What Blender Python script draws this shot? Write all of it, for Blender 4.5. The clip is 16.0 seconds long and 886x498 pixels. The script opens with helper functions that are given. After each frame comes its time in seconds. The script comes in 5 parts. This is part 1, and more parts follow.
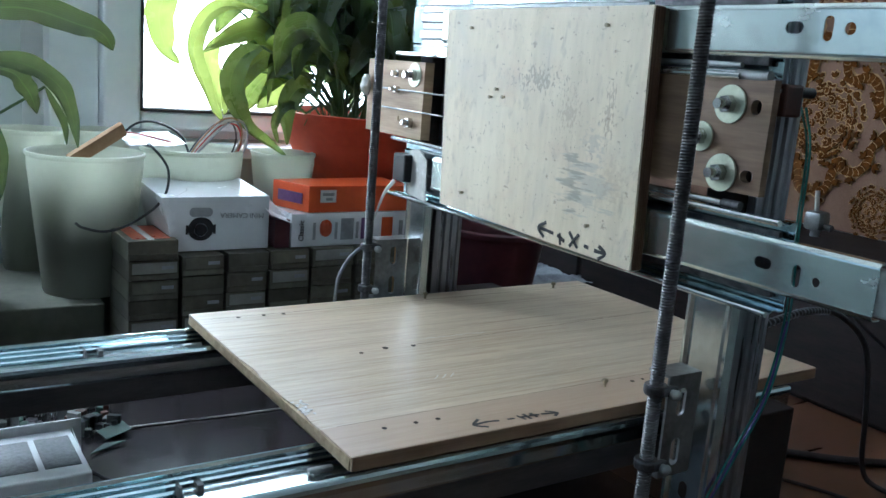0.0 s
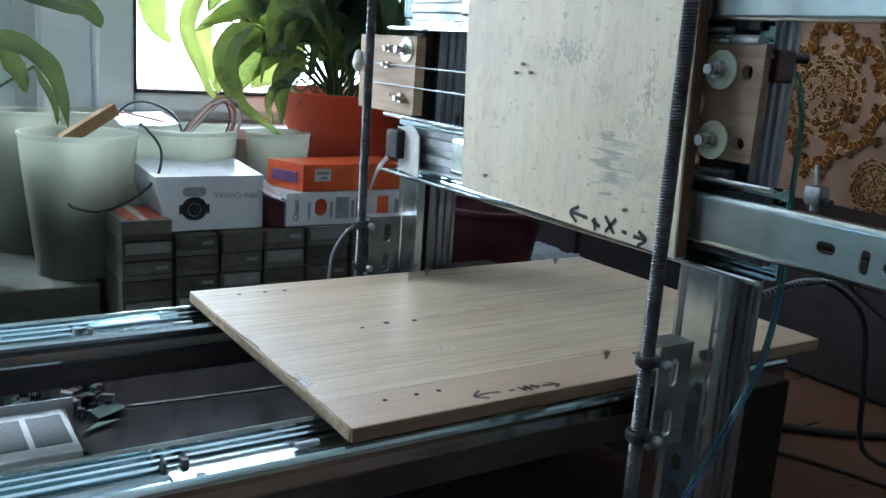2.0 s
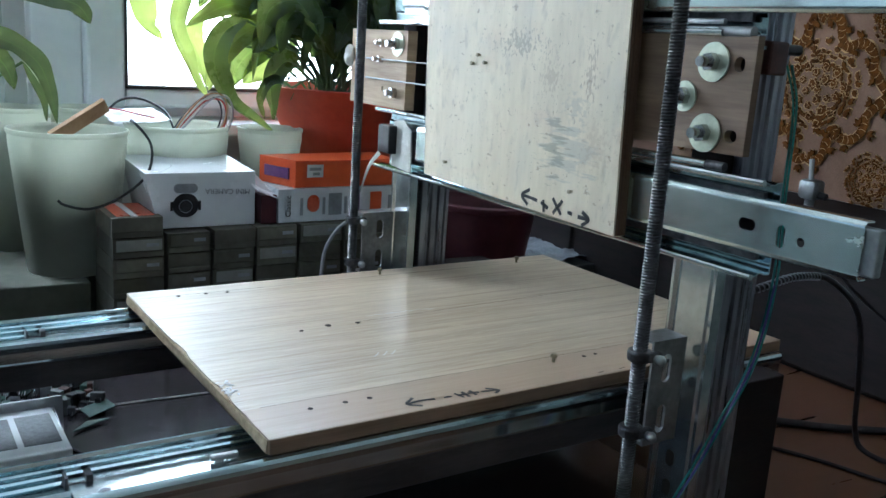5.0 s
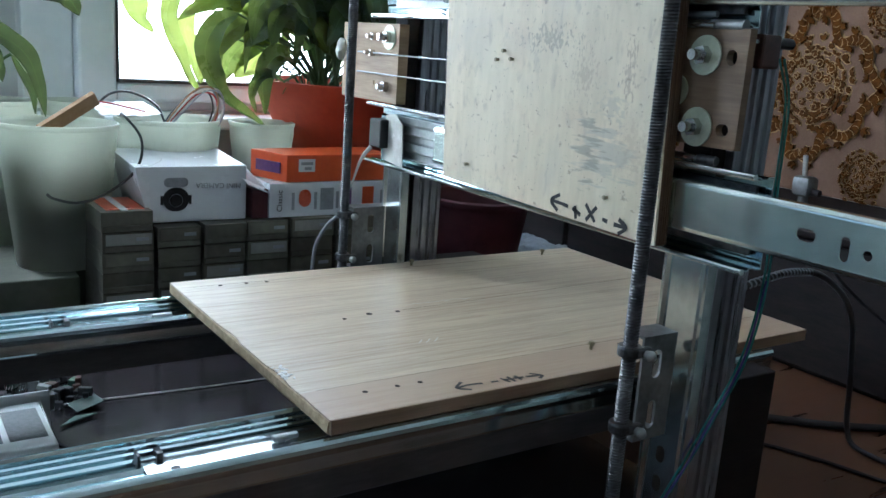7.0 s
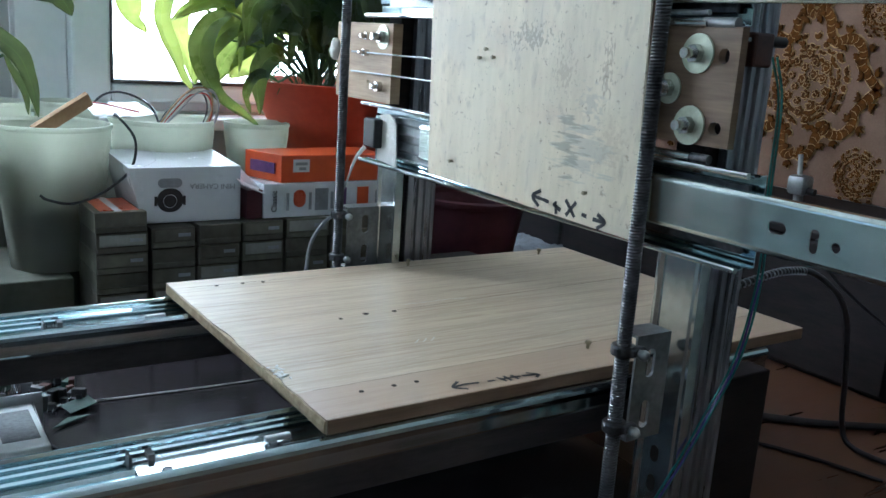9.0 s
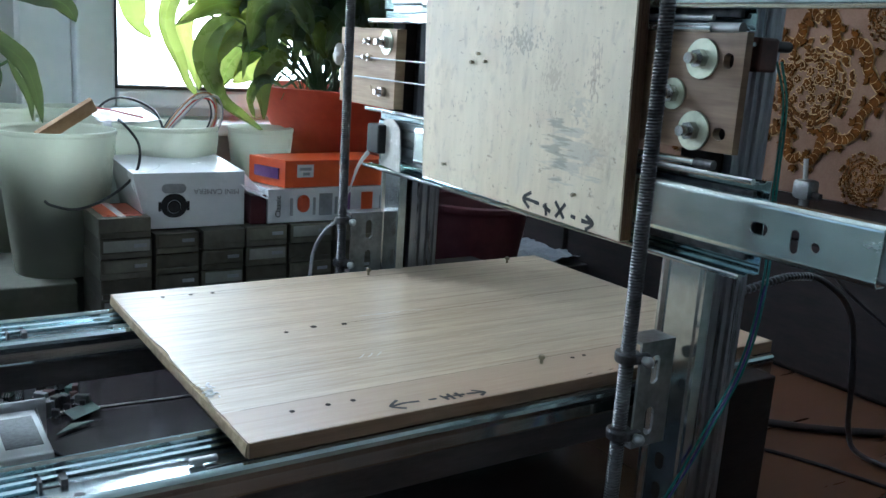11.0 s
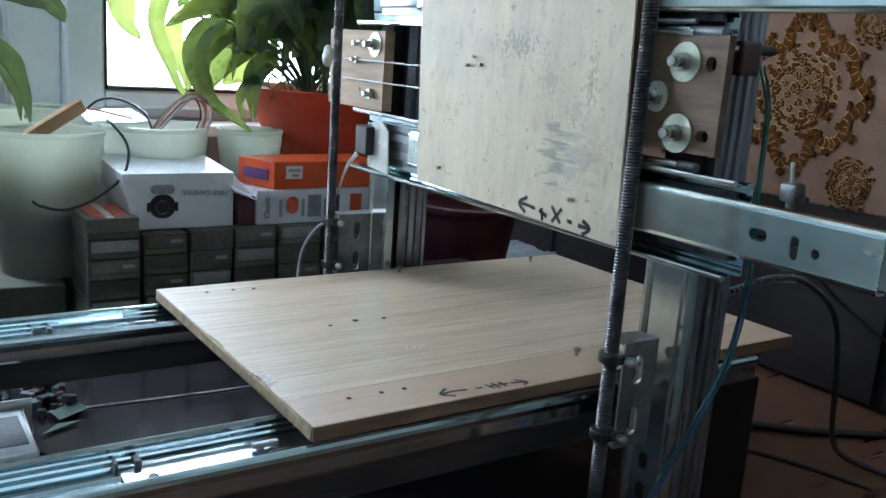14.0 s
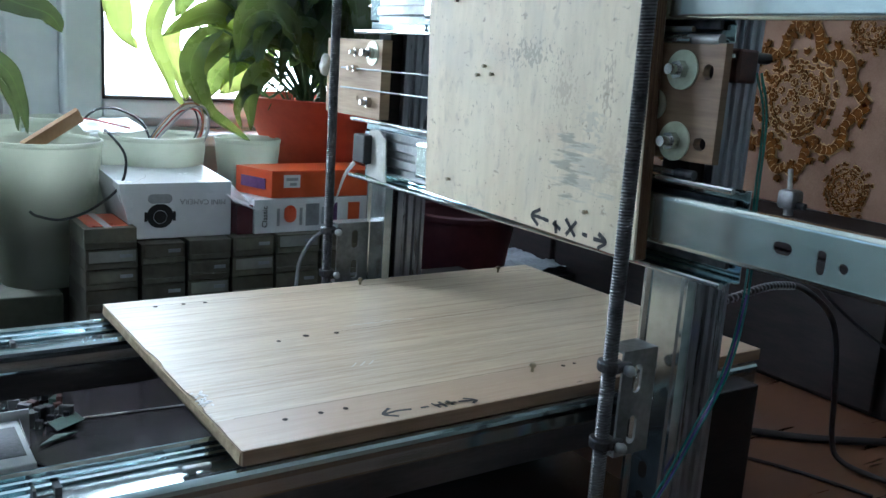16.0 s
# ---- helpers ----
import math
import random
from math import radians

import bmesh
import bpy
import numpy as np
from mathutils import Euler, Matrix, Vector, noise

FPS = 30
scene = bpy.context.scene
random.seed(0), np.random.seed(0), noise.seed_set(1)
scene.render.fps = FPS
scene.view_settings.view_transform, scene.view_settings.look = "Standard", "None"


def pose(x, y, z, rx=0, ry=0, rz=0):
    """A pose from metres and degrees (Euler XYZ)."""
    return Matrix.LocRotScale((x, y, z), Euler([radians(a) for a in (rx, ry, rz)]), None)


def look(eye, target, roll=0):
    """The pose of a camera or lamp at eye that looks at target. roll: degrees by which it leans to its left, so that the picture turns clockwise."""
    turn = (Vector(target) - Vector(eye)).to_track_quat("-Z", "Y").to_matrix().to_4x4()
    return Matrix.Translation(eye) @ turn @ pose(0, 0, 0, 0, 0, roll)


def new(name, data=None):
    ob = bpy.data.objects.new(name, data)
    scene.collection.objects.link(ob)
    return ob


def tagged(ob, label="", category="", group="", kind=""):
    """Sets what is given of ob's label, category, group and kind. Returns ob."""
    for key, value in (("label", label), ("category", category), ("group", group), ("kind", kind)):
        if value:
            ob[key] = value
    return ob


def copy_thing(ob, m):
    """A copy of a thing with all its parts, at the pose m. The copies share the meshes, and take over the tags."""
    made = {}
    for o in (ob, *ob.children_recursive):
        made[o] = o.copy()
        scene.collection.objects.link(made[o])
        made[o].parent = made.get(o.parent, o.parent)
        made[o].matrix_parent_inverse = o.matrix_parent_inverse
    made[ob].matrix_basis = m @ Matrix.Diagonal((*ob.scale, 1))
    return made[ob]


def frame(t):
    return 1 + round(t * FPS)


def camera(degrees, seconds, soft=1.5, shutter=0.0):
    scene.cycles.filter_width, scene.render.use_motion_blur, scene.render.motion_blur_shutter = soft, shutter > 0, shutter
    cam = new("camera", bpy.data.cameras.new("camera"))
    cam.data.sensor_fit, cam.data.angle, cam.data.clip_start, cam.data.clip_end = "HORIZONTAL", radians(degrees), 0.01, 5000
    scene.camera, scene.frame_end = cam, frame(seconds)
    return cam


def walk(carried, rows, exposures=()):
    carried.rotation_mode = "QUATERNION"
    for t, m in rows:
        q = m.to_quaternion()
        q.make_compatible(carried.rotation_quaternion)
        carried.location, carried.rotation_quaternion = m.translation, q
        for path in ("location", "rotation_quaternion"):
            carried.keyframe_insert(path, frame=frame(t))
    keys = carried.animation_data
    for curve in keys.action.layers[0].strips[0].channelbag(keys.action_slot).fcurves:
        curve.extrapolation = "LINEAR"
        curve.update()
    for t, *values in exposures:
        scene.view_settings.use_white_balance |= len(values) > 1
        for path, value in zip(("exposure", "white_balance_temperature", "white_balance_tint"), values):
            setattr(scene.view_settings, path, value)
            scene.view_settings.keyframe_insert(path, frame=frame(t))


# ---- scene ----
EXPOSURE = [(0, 0.20, 5060, 7), (16, 0.20, 5060, 7)]
cam = camera(53.01, 16.0)
walk(cam, [
    (0, pose(-0.0416, -0.0030, 0.3927, 78.285, -4.531, -32.870)),
    (0.5, pose(-0.0359, -0.0045, 0.3941, 78.266, -4.338, -32.993)),
    (1, pose(-0.0308, -0.0099, 0.3875, 77.914, -4.122, -33.142)),
    (1.5, pose(-0.0226, -0.0077, 0.3796, 77.597, -3.996, -33.087)),
    (2, pose(-0.0201, -0.0064, 0.3775, 77.300, -3.911, -32.669)),
    (2.5, pose(-0.0196, -0.0040, 0.3782, 77.223, -4.149, -32.948)),
    (3, pose(-0.0190, -0.0051, 0.3797, 77.236, -3.974, -32.682)),
    (3.5, pose(-0.0185, -0.0063, 0.3777, 77.257, -3.785, -32.402)),
    (4, pose(-0.0155, -0.0031, 0.3744, 77.114, -3.852, -32.646)),
    (6.5, pose(-0.0032, -0.0020, 0.3741, 77.152, -3.699, -33.110)),
    (7, pose(0.0000, 0.0000, 0.3700, 76.913, -3.951, -33.199)),
    (7.5, pose(0.0025, 0.0018, 0.3729, 76.819, -4.128, -33.417)),
    (8, pose(0.0027, -0.0018, 0.3752, 76.986, -3.887, -33.334)),
    (8.5, pose(0.0051, -0.0016, 0.3721, 77.021, -3.683, -33.097)),
    (9, pose(0.0057, -0.0008, 0.3687, 76.960, -3.817, -33.393)),
    (11.5, pose(0.0102, 0.0023, 0.3705, 77.227, -3.681, -33.046)),
    (12, pose(0.0103, 0.0031, 0.3703, 77.234, -3.897, -33.345)),
    (12.5, pose(0.0099, 0.0001, 0.3722, 77.426, -4.096, -33.612)),
    (13, pose(0.0109, -0.0016, 0.3711, 77.505, -3.862, -33.516)),
    (13.5, pose(0.0100, -0.0066, 0.3714, 77.578, -3.840, -33.465)),
    (14, pose(0.0127, -0.0074, 0.3700, 77.406, -3.986, -33.536)),
    (14.5, pose(0.0138, -0.0069, 0.3744, 77.544, -4.067, -33.616)),
    (15, pose(0.0180, -0.0075, 0.3749, 77.705, -3.802, -33.511)),
    (15.5, pose(0.0167, -0.0090, 0.3741, 77.808, -3.615, -33.531)),
    (16, pose(0.0142, -0.0059, 0.3709, 77.907, -3.757, -33.694)),
], EXPOSURE)


# ---- world and lights ----
world = bpy.data.worlds.new("world")
scene.world = world
world.use_nodes = True
wn = world.node_tree
sky = wn.nodes.new("ShaderNodeTexSky")
sky.sky_type, sky.sun_disc = "NISHITA", False
sky.sun_elevation, sky.sun_rotation = radians(40), radians(25)
wn.links.new(sky.outputs[0], wn.nodes["Background"].inputs[0])
wn.nodes["Background"].inputs[1].default_value = 0.12
sun = new("sun", bpy.data.lights.new("sun", "SUN"))
sun.data.energy, sun.data.angle, sun.data.color = 1.2, radians(10), (1, 0.95, 0.86)
sun.matrix_world = look((1.6, 4.0, 3.0), (0.6, 1.0, 0.0))


def window_light(name, m, w, h, watts, colour):
    lamp = new(name, bpy.data.lights.new(name, "AREA"))
    lamp.data.shape, lamp.data.size, lamp.data.size_y = "RECTANGLE", w, h
    lamp.data.energy, lamp.data.color = watts, colour
    lamp.matrix_world = m


window_light("window_light_north", look((0.925, 2.42, 0.66), (0.85, 0.0, 0.1)), 0.76, 0.86, 20, (0.94, 0.985, 1.0))
window_light("window_light_left", look((-0.06, 2.42, 0.72), (0.42, 0.6, 0.1)), 0.46, 1.05, 21, (1.0, 0.985, 0.93))
# weak unseen lamp added on the west side to brighten the slides
window_light("window_light_west", look((-1.37, 1.60, 0.86), (0.9, 0.9, 0.3)), 0.9, 0.8, 0.6, (0.97, 1.0, 0.97))


# ---- materials ----
def node(nt, kind, **values):
    n = nt.nodes.new(kind)
    for key, value in values.items():
        n.inputs[key].default_value = value
    return n


def mat(name, a, b, rough=0.6, metal=0.0, scale=12.0, stretch=(1, 1, 1), bump=0.1, fine=6.0, spec=0.5, rough_var=0.12, obj_random=0.0):
    """Two colours mixed by a broad and a fine noise, with relief and uneven gloss."""
    m = bpy.data.materials.new(name)
    m.use_nodes = True
    nt = m.node_tree
    p = nt.nodes["Principled BSDF"]
    tc = node(nt, "ShaderNodeTexCoord")
    mp = node(nt, "ShaderNodeMapping", Scale=stretch)
    nt.links.new(tc.outputs["Object"], mp.inputs[0])
    n1 = node(nt, "ShaderNodeTexNoise", Scale=scale, Detail=6.0, Roughness=0.6)
    n2 = node(nt, "ShaderNodeTexNoise", Scale=scale * fine, Detail=4.0)
    add = node(nt, "ShaderNodeMath")
    add.operation = "MULTIPLY_ADD"
    add.inputs[1].default_value = 0.4
    ramp = node(nt, "ShaderNodeValToRGB")
    ramp.color_ramp.elements[0].position, ramp.color_ramp.elements[1].position = 0.5, 0.88
    ramp.color_ramp.elements[0].color, ramp.color_ramp.elements[1].color = (*a, 1), (*b, 1)
    for n in (n1, n2):
        nt.links.new(mp.outputs[0], n.inputs["Vector"])
    nt.links.new(n2.outputs[0], add.inputs[0])
    nt.links.new(n1.outputs[0], add.inputs[2])
    nt.links.new(add.outputs[0], ramp.inputs[0])
    colour = ramp.outputs[0]
    if obj_random:
        info = node(nt, "ShaderNodeObjectInfo")
        rng = node(nt, "ShaderNodeMapRange")
        rng.inputs[3].default_value, rng.inputs[4].default_value = 1 - obj_random, 1 + obj_random
        nt.links.new(info.outputs["Random"], rng.inputs[0])
        hsv = node(nt, "ShaderNodeHueSaturation")
        nt.links.new(rng.outputs[0], hsv.inputs["Value"])
        nt.links.new(colour, hsv.inputs["Color"])
        colour = hsv.outputs[0]
    nt.links.new(colour, p.inputs["Base Color"])
    mr = node(nt, "ShaderNodeMapRange")
    mr.inputs[3].default_value, mr.inputs[4].default_value = max(0.03, rough - rough_var), min(1, rough + rough_var)
    nt.links.new(n1.outputs[0], mr.inputs[0])
    nt.links.new(mr.outputs[0], p.inputs["Roughness"])
    p.inputs["Metallic"].default_value = metal
    p.inputs["Specular IOR Level"].default_value = spec
    if bump:
        bp = node(nt, "ShaderNodeBump", Strength=bump, Distance=0.002)
        nt.links.new(add.outputs[0], bp.inputs["Height"])
        nt.links.new(bp.outputs[0], p.inputs["Normal"])
    return m


def overlay(m, mask, colour, amount=1.0):
    """Mixes one more colour over a material's base colour by a mask socket."""
    nt = m.node_tree
    p = nt.nodes["Principled BSDF"]
    old = p.inputs["Base Color"].links[0].from_socket
    mix = nt.nodes.new("ShaderNodeMix")
    mix.data_type = "RGBA"
    mul = node(nt, "ShaderNodeMath")
    mul.operation, mul.use_clamp = "MULTIPLY", True
    mul.inputs[1].default_value = amount
    nt.links.new(mask, mul.inputs[0])
    nt.links.new(mul.outputs[0], mix.inputs["Factor"])
    nt.links.new(old, mix.inputs[6])
    mix.inputs[7].default_value = (*colour, 1)
    nt.links.new(mix.outputs[2], p.inputs["Base Color"])


def noise_mask(m, scale, lo, hi, stretch=(1, 1, 1), detail=5.0, distortion=0.0, offset=(0, 0, 0)):
    nt = m.node_tree
    tc = node(nt, "ShaderNodeTexCoord")
    mp = node(nt, "ShaderNodeMapping", Scale=stretch, Location=offset)
    n = node(nt, "ShaderNodeTexNoise", Scale=scale, Detail=detail, Distortion=distortion)
    r = node(nt, "ShaderNodeMapRange")
    r.inputs[1].default_value, r.inputs[2].default_value = lo, hi
    nt.links.new(tc.outputs["Object"], mp.inputs[0])
    nt.links.new(mp.outputs[0], n.inputs["Vector"])
    nt.links.new(n.outputs[0], r.inputs[0])
    return r.outputs[0]


def spot_mask(m, centre, size, scale=30.0, rag=0.9, stretch=(1, 1, 1), soft=0.9):
    """A ragged stain round a place of the thing's own space."""
    nt = m.node_tree
    tc = node(nt, "ShaderNodeTexCoord")
    mp = node(nt, "ShaderNodeMapping", Location=[-c / s for c, s in zip(centre, size)], Scale=[1 / s for s in size])
    ln = node(nt, "ShaderNodeVectorMath")
    ln.operation = "LENGTH"
    mp2 = node(nt, "ShaderNodeMapping", Scale=stretch)
    n = node(nt, "ShaderNodeTexNoise", Scale=scale, Detail=6.0)
    sub = node(nt, "ShaderNodeMath")
    sub.operation = "MULTIPLY_ADD"
    sub.inputs[1].default_value = -2 * rag
    r = node(nt, "ShaderNodeMapRange")
    r.inputs[1].default_value, r.inputs[2].default_value = 0.6 + soft / 2, 0.6 - soft / 2
    nt.links.new(tc.outputs["Object"], mp.inputs[0])
    nt.links.new(mp.outputs[0], ln.inputs[0])
    nt.links.new(tc.outputs["Object"], mp2.inputs[0])
    nt.links.new(mp2.outputs[0], n.inputs["Vector"])
    nt.links.new(n.outputs[0], sub.inputs[0])
    ad = node(nt, "ShaderNodeMath")
    ad.operation = "ADD"
    ad.inputs[1].default_value = rag
    nt.links.new(ln.outputs["Value"], ad.inputs[0])
    nt.links.new(ad.outputs[0], sub.inputs[2])
    nt.links.new(sub.outputs[0], r.inputs[0])
    return r.outputs[0]


def band_mask(m, lo, hi):
    """The plank on the near side of a joint, in the thing's own space."""
    nt = m.node_tree
    tc = node(nt, "ShaderNodeTexCoord")
    sp = node(nt, "ShaderNodeSeparateXYZ")
    r = node(nt, "ShaderNodeMapRange")
    r.inputs[1].default_value, r.inputs[2].default_value = lo, hi
    nt.links.new(tc.outputs["Object"], sp.inputs[0])
    nt.links.new(sp.outputs["Y"], r.inputs[0])
    return r.outputs[0]


def glow_mat(name, colour, strength):
    m = bpy.data.materials.new(name)
    m.use_nodes = True
    p = m.node_tree.nodes["Principled BSDF"]
    p.inputs["Base Color"].default_value = (*colour, 1)
    p.inputs["Emission Color"].default_value, p.inputs["Emission Strength"].default_value = (*colour, 1), strength
    return m


def translucent(m, colour, share):
    """Lets part of the light through a thin sheet."""
    nt = m.node_tree
    p = nt.nodes["Principled BSDF"]
    out = nt.nodes["Material Output"]
    tr = node(nt, "ShaderNodeBsdfTranslucent", Color=(*colour, 1))
    mix = node(nt, "ShaderNodeMixShader", Fac=share)
    nt.links.new(p.outputs[0], mix.inputs[1])
    nt.links.new(tr.outputs[0], mix.inputs[2])
    nt.links.new(mix.outputs[0], out.inputs[0])
    return m


def vein_lines(m):
    """Pale midrib and fine veins that run along a blade."""
    nt = m.node_tree
    tc = node(nt, "ShaderNodeTexCoord")
    sp = node(nt, "ShaderNodeSeparateXYZ")
    nt.links.new(tc.outputs["UV"], sp.inputs[0])
    off = node(nt, "ShaderNodeMath")
    off.operation = "SUBTRACT"
    off.inputs[1].default_value = 0.5
    nt.links.new(sp.outputs["X"], off.inputs[0])
    ab = node(nt, "ShaderNodeMath")
    ab.operation = "ABSOLUTE"
    nt.links.new(off.outputs[0], ab.inputs[0])
    rib = node(nt, "ShaderNodeMapRange")
    rib.inputs[1].default_value, rib.inputs[2].default_value = 0.045, 0.01
    nt.links.new(ab.outputs[0], rib.inputs[0])
    overlay(m, rib.outputs[0], (0.075, 0.13, 0.055), 0.8)
    mul = node(nt, "ShaderNodeMath")
    mul.operation = "MULTIPLY"
    mul.inputs[1].default_value = 85.0
    nt.links.new(ab.outputs[0], mul.inputs[0])
    sn = node(nt, "ShaderNodeMath")
    sn.operation = "SINE"
    nt.links.new(mul.outputs[0], sn.inputs[0])
    vr = node(nt, "ShaderNodeMapRange")
    vr.inputs[1].default_value, vr.inputs[2].default_value = 0.2, 1.0
    nt.links.new(sn.outputs[0], vr.inputs[0])
    overlay(m, vr.outputs[0], (0.05, 0.095, 0.04), 0.45)


STEEL = mat("zinc_steel", (0.46, 0.50, 0.51), (0.70, 0.74, 0.75), 0.19, 1.0, 9, (1, 1, 1), 0.05, 8)
RAIL = mat("rail_steel", (0.42, 0.56, 0.61), (0.74, 0.87, 0.91), 0.12, 1.0, 6, (0.2, 6, 6), 0.015, 6, rough_var=0.05)
SLIDE = mat("slide_steel", (0.50, 0.57, 0.55), (0.72, 0.80, 0.77), 0.24, 1.0, 7, (1, 1, 2), 0.04, 5)
WASHER = mat("yellowish_zinc", (0.46, 0.50, 0.38), (0.62, 0.66, 0.52), 0.38, 0.55, 40, bump=0.06)
DULL = mat("dull_steel", (0.30, 0.32, 0.33), (0.48, 0.50, 0.50), 0.45, 0.9, 25, (1, 1, 1), 0.1)
BRACKET = mat("bracket_steel", (0.17, 0.175, 0.18), (0.32, 0.33, 0.335), 0.42, 0.9, 22, (1, 1, 1), 0.1)
ROD = mat("threaded_steel", (0.05, 0.05, 0.055), (0.15, 0.15, 0.155), 0.40, 0.9, 40, (1, 1, 1), 0.1)
BOLT = mat("bolt_steel", (0.44, 0.44, 0.44), (0.66, 0.66, 0.65), 0.22, 1.0, 60, bump=0.05)
BRASS = mat("dull_brass", (0.22, 0.19, 0.13), (0.42, 0.37, 0.26), 0.38, 1.0, 60, bump=0.05)
COLUMN = mat("column_aluminium", (0.22, 0.22, 0.25), (0.38, 0.38, 0.42), 0.30, 0.9, 14, (6, 6, 0.4), 0.06)
BEDWOOD = mat("laminated_board", (0.42, 0.335, 0.235), (0.58, 0.485, 0.355), 0.34, 0.0, 5, (0.5, 7, 7), 0.04, 5, 0.36, 0.06)
overlay(BEDWOOD, noise_mask(BEDWOOD, 9, 0.50, 0.68, (0.22, 7, 1), 6), (0.36, 0.27, 0.165), 0.45)
overlay(BEDWOOD, noise_mask(BEDWOOD, 26, 0.52, 0.70, (0.12, 6, 1), 6, 0.3, (2, 0, 0)), (0.30, 0.195, 0.115), 0.55)
overlay(BEDWOOD, noise_mask(BEDWOOD, 70, 0.52, 0.72, (0.32, 4.5, 1), 5, 0.6), (0.70, 0.62, 0.46), 0.45)
overlay(BEDWOOD, noise_mask(BEDWOOD, 110, 0.60, 0.72, (0.16, 5, 1), 4, 0.2, (5, 2, 0)), (0.24, 0.155, 0.09), 0.5)
# brown that carries the shade on the bed's front edge
SHADEDEDGE = mat("shaded_edge_brown", (0.17, 0.11, 0.07), (0.28, 0.19, 0.12), 0.5, 0, 6, (0.5, 6, 12), 0.05)
CORE = mat("chipboard_core", (0.30, 0.22, 0.13), (0.50, 0.39, 0.25), 0.85, 0, 90, bump=0.5)
overlay(BEDWOOD, band_mask(BEDWOOD, 0.8028, 0.8022), (0.41, 0.295, 0.205), 0.7)
PLY = mat("birch_plywood", (0.57, 0.50, 0.36), (0.70, 0.62, 0.46), 0.62, 0.0, 7, (1, 3, 0.6), 0.12, 7)
overlay(PLY, noise_mask(PLY, 5, 0.5, 0.7, (1, 1, 0.5), 4, 0.2), (0.72, 0.67, 0.53), 0.5)
overlay(PLY, noise_mask(PLY, 9, 0.48, 0.72, (1, 1, 1), 8, 0.6, (4, 2, 7)), (0.50, 0.47, 0.39), 0.6)
overlay(PLY, noise_mask(PLY, 16, 0.55, 0.75, (1, 0.7, 1.2), 9, 0.8, (1, 5, 3)), (0.60, 0.49, 0.36), 0.55)
overlay(PLY, noise_mask(PLY, 42, 0.58, 0.74, (1, 1.5, 0.7), 9, 0.5), (0.34, 0.30, 0.24), 0.5)
overlay(PLY, noise_mask(PLY, 85, 0.64, 0.72, (1, 1, 1.6), 6, 0.3, (3, 1, 2)), (0.22, 0.17, 0.12), 0.6)
overlay(PLY, noise_mask(PLY, 170, 0.68, 0.74, (1, 1.6, 0.6), 4, 0.4, (8, 1, 2)), (0.13, 0.10, 0.07), 0.6)
overlay(PLY, noise_mask(PLY, 300, 0.70, 0.76, (1, 1, 1), 3), (0.05, 0.04, 0.03), 0.6)
# grey worn patch with a splintered edge, and scuffs
overlay(PLY, spot_mask(PLY, (0.72, 0.748, 0.255), (0.09, 0.058, 0.044), 70, 1.7, (1, 0.30, 1.9), 0.3), (0.43, 0.42, 0.35), 0.65)
overlay(PLY, spot_mask(PLY, (0.72, 0.776, 0.258), (0.09, 0.030, 0.040), 90, 2.1, (1, 0.25, 1.7), 0.35), (0.25, 0.245, 0.20), 0.65)
overlay(PLY, spot_mask(PLY, (0.72, 0.742, 0.312), (0.09, 0.022, 0.022), 150, 2.2, (1, 0.7, 1.2), 0.5), (0.38, 0.36, 0.30), 0.45)
overlay(PLY, spot_mask(PLY, (0.72, 0.862, 0.384), (0.09, 0.050, 0.015), 210, 3.0, (1, 1.2, 0.8), 0.5), (0.19, 0.17, 0.13), 0.5)
overlay(PLY, spot_mask(PLY, (0.72, 0.795, 0.345), (0.09, 0.020, 0.024), 220, 3.0, (1, 1.2, 0.8), 0.5), (0.26, 0.20, 0.14), 0.35)
overlay(PLY, spot_mask(PLY, (0.72, 0.722, 0.350), (0.09, 0.010, 0.034), 200, 2.6, (1, 1.6, 0.6), 0.4), (0.22, 0.16, 0.11), 0.45)
overlay(PLY, spot_mask(PLY, (0.72, 0.70, 0.27), (0.09, 0.025, 0.03), 180, 2.6, (1, 1, 1), 0.8), (0.34, 0.26, 0.18), 0.25)
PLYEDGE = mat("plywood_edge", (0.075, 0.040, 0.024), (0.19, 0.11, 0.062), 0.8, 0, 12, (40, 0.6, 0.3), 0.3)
# near plate's wood holds the plywood's shade in its colour; PLATEWOOD is lit
NEARWOOD = mat("shaded_mounting_wood", (0.125, 0.075, 0.042), (0.22, 0.145, 0.085), 0.6, 0, 8, (1, 0.6, 9), 0.1)
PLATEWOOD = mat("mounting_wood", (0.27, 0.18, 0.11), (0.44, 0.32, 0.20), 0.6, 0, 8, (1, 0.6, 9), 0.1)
DARKWOOD = mat("dark_stained_wood", (0.009, 0.007, 0.008), (0.023, 0.016, 0.015), 0.62, 0, 10, (1, 1, 6), 0.1, 6, 0.2)
BEAMWOOD = mat("black_painted_beam", (0.040, 0.038, 0.042), (0.075, 0.068, 0.068), 0.40, 0, 10, (1, 6, 6), 0.1, 6, 0.4)
TABLE = mat("table_veneer", (0.082, 0.036, 0.019), (0.108, 0.049, 0.026), 0.30, 0, 4, (0.6, 6, 6), 0.03)
INK = mat("marker_ink", (0.012, 0.011, 0.012), (0.03, 0.028, 0.03), 0.5, 0, 60, bump=0.0)
HOLE = mat("hole_shadow", (0.02, 0.014, 0.01), (0.04, 0.03, 0.02), 0.9, 0, 60, bump=0)
BLACK = mat("black_plastic", (0.010, 0.010, 0.012), (0.025, 0.025, 0.028), 0.4, 0, 30, bump=0.05)
CABLE = mat("black_cable", (0.012, 0.012, 0.016), (0.03, 0.03, 0.036), 0.38, 0, 30, bump=0.03)
